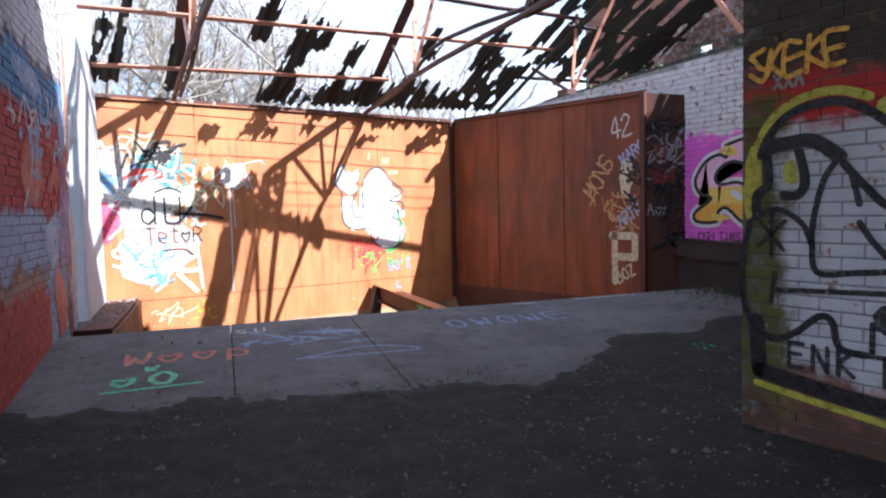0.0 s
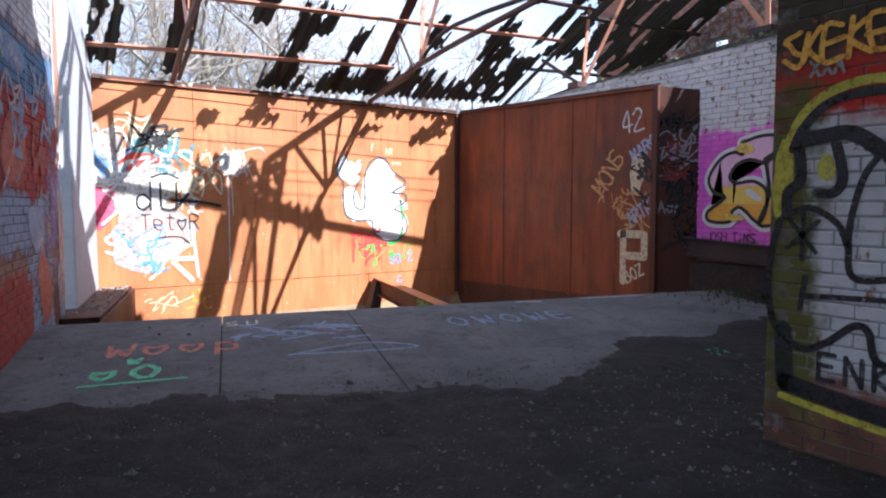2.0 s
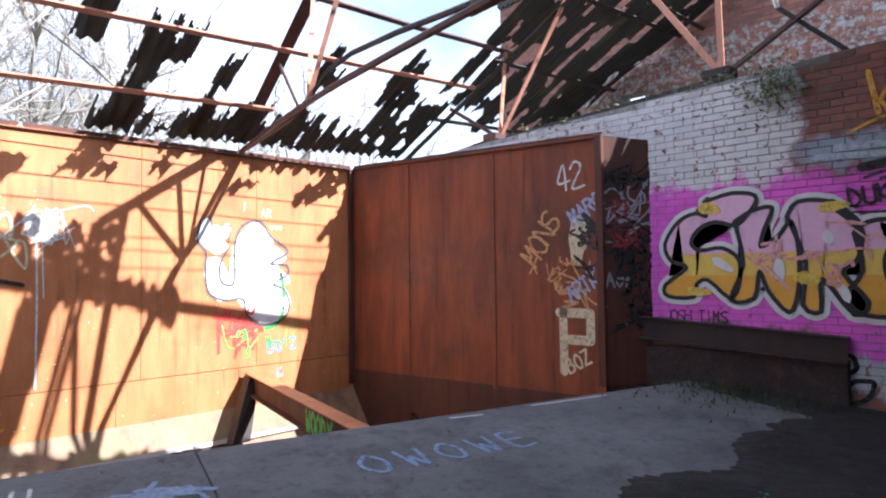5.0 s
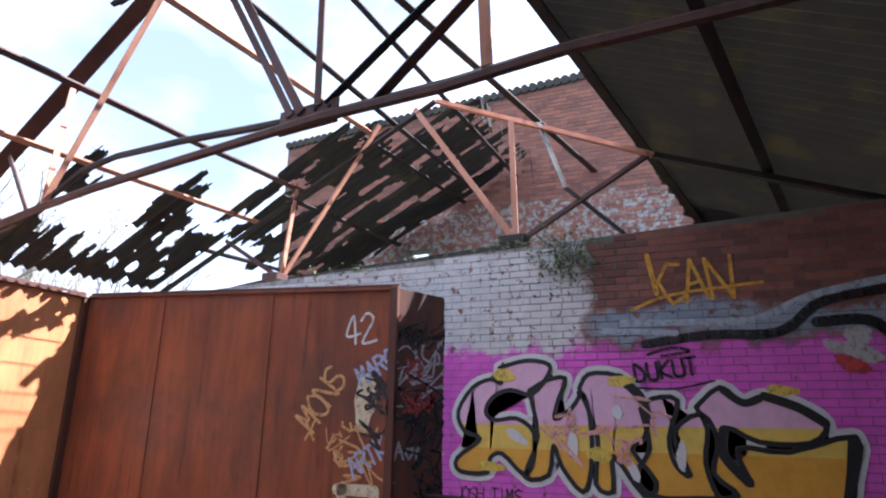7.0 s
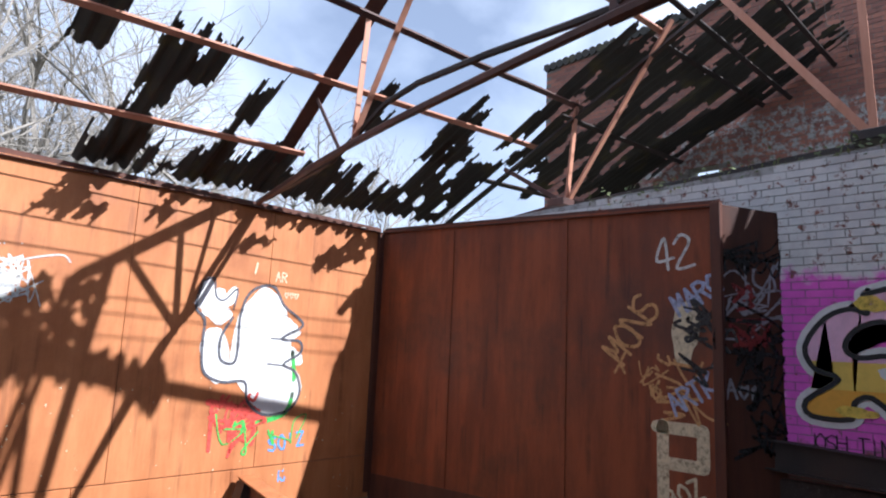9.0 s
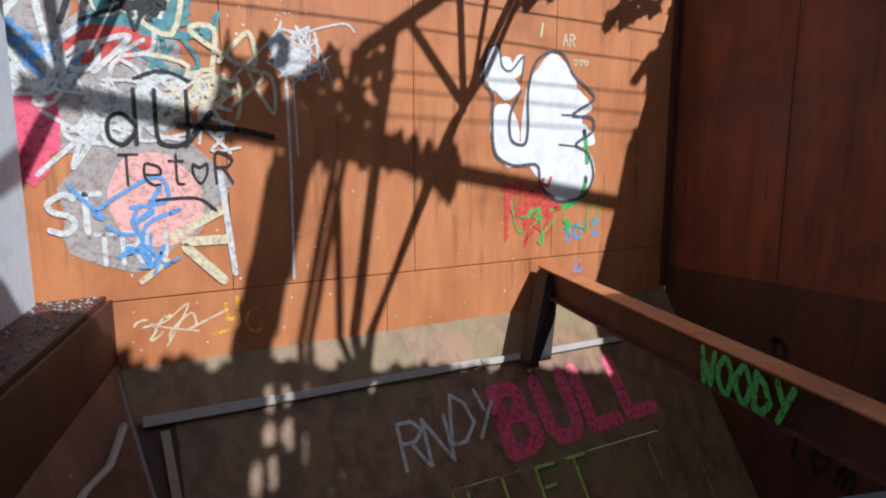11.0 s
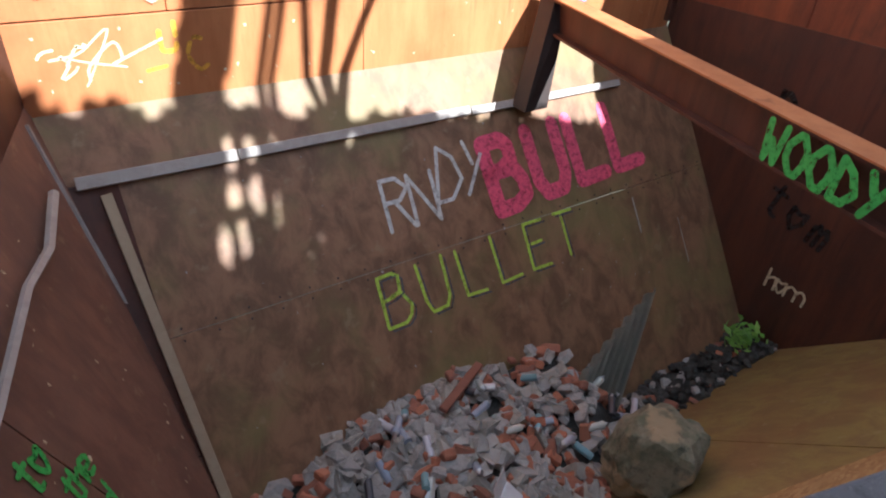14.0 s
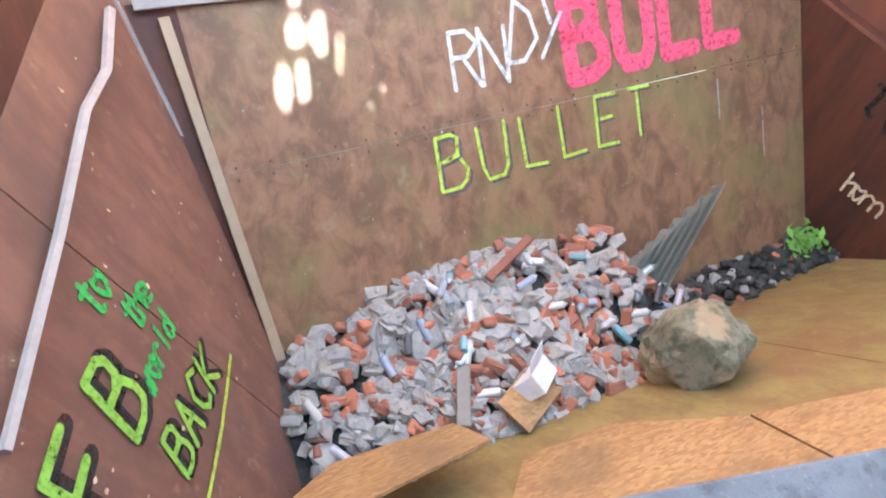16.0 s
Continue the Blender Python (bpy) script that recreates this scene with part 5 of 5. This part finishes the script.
# ---- the face on the pier ----
WF = Face((4.82, 2.44, 0), (0, -1, 0), (0, 0, 1), 0.014)
wp = bpy.data.objects["wall_pier"]
spray("character_outline", BLACK, wp, WF, line([(0.12, 1.66), (0.17, 1.77), (0.28, 1.88), (0.42, 1.92), (0.55, 1.92), (0.68, 1.86), (0.84, 1.74), (1.0, 1.7), (1.5, 1.68)], 0.05, 1),
      line([(0.08, 1.29), (0.22, 1.34), (0.36, 1.26), (0.42, 1.13)], 0.035, 1), line([(0.06, 1.27), (0.02, 1.08), (0.01, 0.87), (0.06, 0.67), (0.2, 0.57), (0.33, 0.62), (0.46, 0.73), (0.53, 0.71), (0.57, 0.57), (0.7, 0.55)], 0.04, 1),
      line([(0.56, 1.62), (0.48, 1.5), (0.43, 1.3), (0.42, 1.15), (0.45, 0.98), (0.65, 0.99), (0.86, 1.01)], 0.035, 1), line([(0.66, 1.26), (0.74, 1.14), (0.86, 1.01)], 0.035, 1),
      line([(0.19, 1.31), (0.19, 1.06)], 0.026, 1), line([(0.11, 1.12), (0.27, 1.27)], 0.026, 1), line([(0.12, 1.27), (0.26, 1.1)], 0.026, 1), line([(0.21, 0.96), (0.19, 0.79)], 0.03, 1), line([(0.2, 0.86), (0.6, 0.88), (1.5, 0.92)], 0.03, 1),
      line([(0.15, 1.7), (0.28, 1.72), (0.42, 1.72), (0.56, 1.62)], 0.08, 1), line([(0.34, 1.68), (0.38, 1.5), (0.34, 1.42), (0.26, 1.42)], 0.055, 1), line([(0.15, 1.7), (0.17, 1.5), (0.1, 1.42), (0.1, 1.3)], 0.06, 1),
      line([(0.58, 1.58), (0.68, 1.46), (0.8, 1.34), (1.0, 1.27), (1.5, 1.24)], 0.045, 1), patch((0.85, 1.24), 0.07, 0.1, seed=5, layer=1), line([(0.62, 1.52), (0.66, 1.36)], 0.035, 1), patch((0.81, 0.74), 0.08, 0.08, seed=9, layer=1), line([(0.73, 0.72), (0.73, 0.55)], 0.03, 1), line([(0.88, 0.74), (0.98, 0.6), (1.1, 0.5), (1.5, 0.44)], 0.045, 1),
      line([(0.1, 0.66), (0.12, 0.36)], 0.1, 1, False), line([(0.12, 0.36), (0.58, 0.3), (1.03, 0.27), (1.6, 0.22)], 0.1, 1))
spray("character_yellow", paint("ochre", (0.5, 0.45, 0.05)), wp, WF, line([(0.06, 1.5), (0.09, 1.68), (0.18, 1.86), (0.34, 1.96), (0.54, 1.98), (0.7, 1.92)], 0.05), patch((0.07, 1.5), 0.06, 0.2, seed=70, layer=0), patch((0.3, 1.55), 0.04, 0.08, seed=71, layer=2), line([(0.1, 0.28), (0.5, 0.23), (1.6, 0.12)], 0.04), patch((0.84, 1.86), 0.1, 0.12, seed=72, layer=0), patch((1.15, 1.82), 0.25, 0.1, seed=73, layer=0))
spray("tag_enk", BLACK, wp, WF, words("ENK", (0.3, 0.42), 0.14, 0.026, gap=0.95, rise=0.0, layer=3), words("T'", (0.76, 0.4), 0.15, 0.026, layer=3))
spray("tag_top", GOLD, wp, WF, words("SKEKE", (0.06, 2.12), 0.17, 0.028, gap=0.62, soft=True, shake=0.02, layer=2))
spray("tag_top_pale", paint("grey_white", (0.3, 0.3, 0.28)), wp, WF, words("XXA", (0.2, 2.04), 0.08, 0.016, layer=2), words("CO", (0.5, 2.65), 0.3, 0.05, soft=True))

# ---- writing on the hopper slope ----
HF = Face(slope(0, -0.5) + SN * 0.014, (1, 0, 0), (0, K, 1))
LN = math.sqrt(1 + K * K)


def hv(z):
    return (z + 0.5) * LN


spray("word_rndy", WHITE, hop, HF, words("RN", (4.93, hv(-1.6)), 0.42, 0.035, gap=0.6, rise=-0.02), words("DY", (5.43, hv(-1.5)), 0.46, 0.035, gap=0.6, lean=0.25))
spray("word_bull", PINK, hop, HF, words("BULL", (6.04, hv(-1.68)), 0.62, 0.15, gap=0.85, rise=0.05))
spray("word_bullet_shade", SLATE, hop, HF, words("BULLET", (4.71, hv(-2.2) - 0.03), 0.42, 0.016, gap=0.92, rise=0.02, shake=0.015))
spray("word_bullet", LIME, hop, HF, words("BULLET", (4.68, hv(-2.2)), 0.42, 0.028, gap=0.92, rise=0.02, shake=0.015))
spray("drip_marks", paint("pale_drip", (0.4, 0.38, 0.36)), hop, HF, line([(7.7, hv(-1.9)), (7.7, hv(-2.2))], 0.02), line([(8.3, hv(-2.2)), (8.3, hv(-2.6))], 0.015), spots((5.8, hv(-2)), 2.6, 1.3, 60, 0.008, 81))
# ---- writing on the left side plate ----
LFo = left_pt(8.6, -0.6)
lu = (left_pt(9.6, -0.6) - left_pt(8.6, -0.6)).normalized()
lv = (left_pt(8.6, -0.6) - left_pt(8.6, -2.6)).normalized()
LF = Face(LFo, lu, lv, 0.006)
for nm, m, off, w in (("word_back_shadow", BLACK, 0.03, 0.08), ("word_back", paint("leaf_green", (0.32, 0.62, 0.08)), 0.0, 0.045)):
    lay = 0 if off else 2
    spray(nm, m, left, LF, words("F", (-0.5 + off, -0.72 - off), 0.36, w, rise=-0.15, layer=lay), words("B", (-0.15 + off, -0.82 - off), 0.36, w, rise=-0.3, layer=lay), words("BACK", (-0.2 + off, -1.22 - off), 0.24, w * 0.75, gap=0.8, rise=-0.42, layer=lay))
spray("word_world", GREEN, left, LF, words("to", (0.28, -0.52), 0.17, 0.03, rise=-0.2, gap=0.65, soft=True), words("the", (0.36, -0.78), 0.15, 0.03, rise=-0.25, gap=0.6, soft=True), words("world", (0.08, -0.92), 0.15, 0.028, gap=0.65, rise=-0.3, soft=True))
spray("word_underline", LIME, left, LF, line([(-0.3, -1.4), (0.2, -1.56), (0.65, -1.66)], 0.03))
spray("pale_flecks", CREAM, left, LF, spots((0.0, -0.9), 1.6, 1.0, 50, 0.012, 82), scrawl((0.3, 0.35), 0.8, 0.08, 8, 0.02, 83))
# ---- writing on the beam ----
spray("word_woody", GREEN, beam, Face(A + (-sd if sd.x > 0 else sd) * 0.088, dd, (0, 0, 1), 0.004), words("WOODY", (2.8, -0.11), 0.22, 0.045, gap=0.75))

# ---- chalk on the slab ----
CF = Face(edge(0, 0) , EDGE_D, (EDGE_N + Vector((0, 0, 0.07))).normalized(), 0.004)
spray("chalk_red", paint("chalk_red", (0.55, 0.16, 0.1)), slab, CF, words("Woop", (-1.95, -1.25), 0.34, 0.045, gap=0.85, soft=True))
spray("chalk_green", MINT, slab, CF, words("oO", (-1.95, -1.85), 0.3, 0.05, gap=0.9), line([(-2.0, -1.95), (-1.3, -1.93)], 0.04), words("w", (-1.75, -1.48), 0.2, 0.04))
spray("chalk_blue", paint("chalk_blue", (0.22, 0.32, 0.48)), slab, CF, scrawl((-0.5, -0.8), 0.45, 0.2, 14, 0.04, 84), line([(-0.5, -1.55), (0.2, -1.35), (0.6, -1.6), (-0.5, -1.55)], 0.035), words("OWOWE", (1.2, -0.95), 0.3, 0.035, gap=1.0, soft=True))
spray("chalk_white", WHITE, slab, CF, words("SU", (-1.0, -0.45), 0.16, 0.025, gap=1.2, soft=True), line([(3.2, -0.08), (4.1, -0.1)], 0.03), line([(2.3, -0.1), (2.6, -0.14)], 0.03))
bm = bmesh.new()
rr = random.Random(12)
for i in range(14):
    c = Vector((6.4 + rr.gauss(0, 0.07), 3.75 + rr.gauss(0, 0.06), 0.03))
    a = rr.uniform(0, 6.3)
    tube(bm, [c, c + Vector((math.cos(a) * 0.06, math.sin(a) * 0.06, 0.02)), c + Vector((math.cos(a) * 0.12, math.sin(a) * 0.12, -0.01))], 0.02, 0.012, 5)
tagged(mesh_ob("rag", bm, plain("green_cloth", (0.05, 0.4, 0.25), 0.9)), "crumpled green cloth on the dirt floor", "rag")

# ---- rubble in the hopper ----
heap = thing("rubble_heap", "heap of broken bricks, stone lumps and cans in the hopper", "rubble")


def heap_z(x, y):
    """The heap's surface."""
    crest = -2.6 - 0.12 * abs(x - 5.0) - 0.9 * max(0, x - 6.2) + 0.12 * noise.noise(Vector((x * 1.5, y * 1.5, 3)))
    return max(crest - 0.3 * max(0, 9.5 - y), -3.38 + 0.06 * noise.noise(Vector((x * 3, y * 3, 1))))


bm = bmesh.new()
gv = {}
for i in range(61):
    for j in range(41):
        x, y = 2.4 + i * 0.11, 7.3 + j * 0.07
        gv[i, j] = bm.verts.new((x, y, heap_z(x, y) - 0.05 + 0.04 * noise.noise(Vector((x * 9, y * 9, 0)))))
for i in range(60):
    for j in range(40):
        bm.faces.new((gv[i, j], gv[i + 1, j], gv[i + 1, j + 1], gv[i, j + 1]))
M_SOOT = concrete("wet_dark_rubble", (0.05, 0.05, 0.045), (0.025, 0.024, 0.02), (0.1, 0.1, 0.09), 0.2)
part("heap_bed", bm, M_SOOT, heap, "dark packed fines")
rr = random.Random(77)
M_RB = brick_mat("rubble_brick", (), old=(0.42, 0.16, 0.09))
M_ST = [concrete("rubble_grey", (0.36, 0.35, 0.33), (0.27, 0.26, 0.25), (0.2, 0.19, 0.17)), concrete("rubble_buff", (0.4, 0.37, 0.32), (0.3, 0.28, 0.25), (0.22, 0.2, 0.17)), M_GRIT]
kinds = []
for k in range(4):
    bm = box_bm(Matrix.Identity(4), rr.choice((0.21, 0.16, 0.12)), 0.105, 0.07, 0.012)
    for v in bm.verts:
        v.co += Vector((rr.gauss(0, 0.004), rr.gauss(0, 0.004), rr.gauss(0, 0.004)))
    me = bpy.data.meshes.new("brick")
    bm.to_mesh(me)
    bm.free()
    me.materials.append(M_RB)
    kinds.append(("brick", me))
for k in range(12):
    if k % 3:
        bm = box_bm(Matrix.Identity(4), rr.uniform(0.13, 0.19), rr.uniform(0.09, 0.13), rr.uniform(0.06, 0.1), 0.014)
        for v in bm.verts:
            v.co += Vector((rr.gauss(0, 0.011), rr.gauss(0, 0.011), rr.gauss(0, 0.009)))
    else:
        bm = bmesh.new()
        bmesh.ops.create_icosphere(bm, subdivisions=1, radius=0.08)
        for v in bm.verts:
            v.co = Vector((v.co.x * 1.3, v.co.y, v.co.z * 0.75)) * rr.uniform(0.8, 1.2)
    me = bpy.data.meshes.new("stone")
    bm.to_mesh(me)
    bm.free()
    me.materials.append(M_ST[k % 3])
    kinds.append(("stone", me))
dark_kinds = []
for nm, me in kinds[4:8]:
    me = me.copy()
    me.materials[0] = M_SOOT
    dark_kinds.append((nm, me))
for i in range(1850):
    x, y = rr.gauss(4.45, 1.05), rr.uniform(7.8, 9.95)
    if i > 1530:
        x, y = rr.uniform(6.2, 8.9), rr.uniform(8.75, 9.3)
    if not 2.9 < x < 8.9:
        continue
    z = heap_z(x, y)
    yl = FW + (z + 0.5) * K
    if y > yl - 0.02 or x < left_pt(y, z).x + 0.05 or z < 5.42 - y - 0.02:
        continue
    nm, me = rr.choice(kinds[:4]) if rr.random() < 0.33 else rr.choice(kinds[4:])
    if i > 1530 and rr.random() < 0.8:
        nm, me = rr.choice(dark_kinds)
    sc = rr.uniform(0.5, 1.2) * (0.6 if i > 1530 else 1.0)
    if nm == "brick":
        sc = min(sc, 1.05)
    m = pose(x, y, z + 0.015, rr.gauss(0, 35), rr.gauss(0, 30), rr.uniform(0, 360)) @ Matrix.Scale(sc, 4)
    o = new(nm, me)
    o.matrix_basis = m
    o.parent = heap
for i in range(34):
    x, y = rr.gauss(4.9, 0.9), rr.uniform(8.6, 9.6)
    z = heap_z(x, y)
    if y > FW + (z + 0.5) * K - 0.05 or x < left_pt(y, z).x + 0.1:
        continue
    c = rr.choice(("0.6,0.6,0.62", "0.3,0.34,0.42", "0.2,0.36,0.4", "0.55,0.55,0.5", "0.06,0.06,0.07", "0.5,0.5,0.55")).split(",")
    key = "can_" + "_".join(q.replace("0.", "") for q in c)
    cm = bpy.data.materials.get(key) or plain(key, tuple(float(q) for q in c), 0.35, 0.2)
    m = pose(x, y, z + 0.07, rr.uniform(50, 110), rr.gauss(0, 20), rr.uniform(0, 360))
    can = thing("spray_can", "discarded spray paint can on the rubble", "can", "spray cans")
    can.matrix_basis = m
    part("body", tube(bmesh.new(), [(0, 0, -0.09), (0, 0, -0.085), (0, 0, 0.075)], 0.031, 0.031, 12), cm, can)
    part("shoulder", tube(bmesh.new(), [(0, 0, 0.075), (0, 0, 0.092)], 0.031, 0.014, 12), plain("tin", (0.5, 0.5, 0.5), 0.3, 0.8) if not bpy.data.materials.get("tin") else bpy.data.materials["tin"], can)
    part("nozzle", tube(bmesh.new(), [(0, 0, 0.092), (0, 0, 0.11)], 0.01, 0.009, 8), bpy.data.materials["tin"], can)
# boulder
def lump_mat():
    n = Nodes("mossy_lump", 0.95)
    o = n.xyz()
    col = n.mix(n.ramp(n.noise(5, 6, 0.7), 0.4, 0.65), (0.24, 0.22, 0.15), (0.12, 0.13, 0.08))
    col = n.mix(n.ramp(n.noise(11, 6, 0.7), 0.5, 0.7, 0, 0.8), col, (0.07, 0.07, 0.05))
    col = n.mix(n.ramp(n.noise(2.2, 4), 0.5, 0.6, 0, 0.85), col, (0.42, 0.32, 0.19))
    return n.done(col, n.noise(30, 7, 0.75), 0.9, 0.02)


bm = bmesh.new()
bmesh.ops.create_icosphere(bm, subdivisions=4, radius=0.36)
for v in bm.verts:
    q = v.co.copy()
    v.co *= 0.95 + 0.3 * noise.noise(q * 2.6 + Vector((3, 1, 2))) + 0.16 * noise.noise(q * 6.5) + 0.07 * noise.noise(q * 18) + 0.03 * noise.noise(q * 40)
    v.co = Vector((max(-0.3, v.co.x * 0.95), max(-0.26, v.co.y * 0.85), min(0.33, v.co.z * 1.15)))
bo = mesh_ob("boulder", bm, lump_mat())
tagged(bo, "large rough lump of mossy concrete and foam", "boulder")
bo.matrix_basis = pose(5.88, 8.28, -2.57, 10, 12, 30) @ Matrix.Scale(1.1, 4)
# upright corrugated scrap
bm = bmesh.new()
nx = 40
a, b = [], []
for i in range(nx + 1):
    f = i / nx
    off = 0.03 * math.sin(f * 8 * math.tau)
    a.append(bm.verts.new((f * 0.55, off, 0)))
    b.append(bm.verts.new((f * 0.55 + 0.12, off, 0.25 + 0.75 * f ** 0.8)))
for i in range(nx):
    bm.faces.new((a[i], a[i + 1], b[i + 1], b[i]))
bmesh.ops.solidify(bm, geom=bm.faces[:], thickness=0.006)
cs = tagged(mesh_ob("corrugated_scrap", bm, plain("grey_green_sheet", (0.36, 0.36, 0.3), 0.7)), "torn grey-green corrugated sheet stuck upright in rubble", "sheet")
cs.matrix_basis = pose(5.78, 9.15, -3.15, -16, 10, -12) @ Matrix.Scale(1.3, 4)
# torn box
bx = thing("carton", "battered white cardboard carton with dark print", "carton", at=(4.75, 8.62, heap_z(4.75, 8.62) + 0.12))
bx.rotation_euler = (0.5, 0.3, 0.6)
part("box_body", box_bm(Matrix.Identity(4), 0.3, 0.16, 0.2, 0.006), plain("white_card", (0.65, 0.65, 0.66), 0.7), bx)
for i in range(3):
    part("print_mark", box_bm(pose(-0.08 + i * 0.08, -0.083, 0.0, 0, 45, 0), 0.035, 0.004, 0.035), BLACK, bx)
part("lid_flap", box_bm(pose(0, 0.12, 0.12, 40, 0, 0), 0.29, 0.14, 0.005), bpy.data.materials["white_card"], bx)
# planks and boards on the heap
def plank(x, y, l, w, t, rz, rx, mat, label, lift=0.08):
    ob = mesh_ob("plank", box_bm(Matrix.Identity(4), l, w, t, 0.006), mat)
    ob.matrix_basis = pose(x, y, heap_z(x, y) + lift, rx, 0, rz)
    return tagged(ob, label, "plank")


plank(4.3, 8.9, 0.9, 0.1, 0.03, 62, 0, timber("dull_timber", (0.26, 0.24, 0.21), (0.15, 0.13, 0.11)), "splintered grey plank lying on the rubble", 0.08)
plank(5.0, 9.5, 0.6, 0.07, 0.04, 25, 8, timber("red_timber", (0.25, 0.1, 0.06), (0.16, 0.06, 0.04)), "reddish broken timber on the rubble", 0.12)
plank(4.7, 8.55, 0.55, 0.3, 0.02, 25, 14, M_OSB, "torn piece of wet chipboard on the rubble", 0.12)
# green plant in the far corner
bm = bmesh.new()
for i in range(90):
    p = Vector((8.6 + rr.gauss(0, 0.12), 9.05 + rr.gauss(0, 0.08), -3.3 + abs(rr.gauss(0, 0.08))))
    d = Vector((rr.gauss(0, 1), rr.gauss(0, 1), abs(rr.gauss(0, 0.7)))).normalized() * rr.uniform(0.04, 0.09)
    e = d.orthogonal().normalized() * d.length * 0.35
    bm.faces.new([bm.verts.new(q) for q in (p - d, p + e, p + d, p - e)])
tagged(mesh_ob("fern", bm, plain("bright_leaf", (0.16, 0.34, 0.05), 0.6)), "bright green weed growing in the hopper corner", "plant")
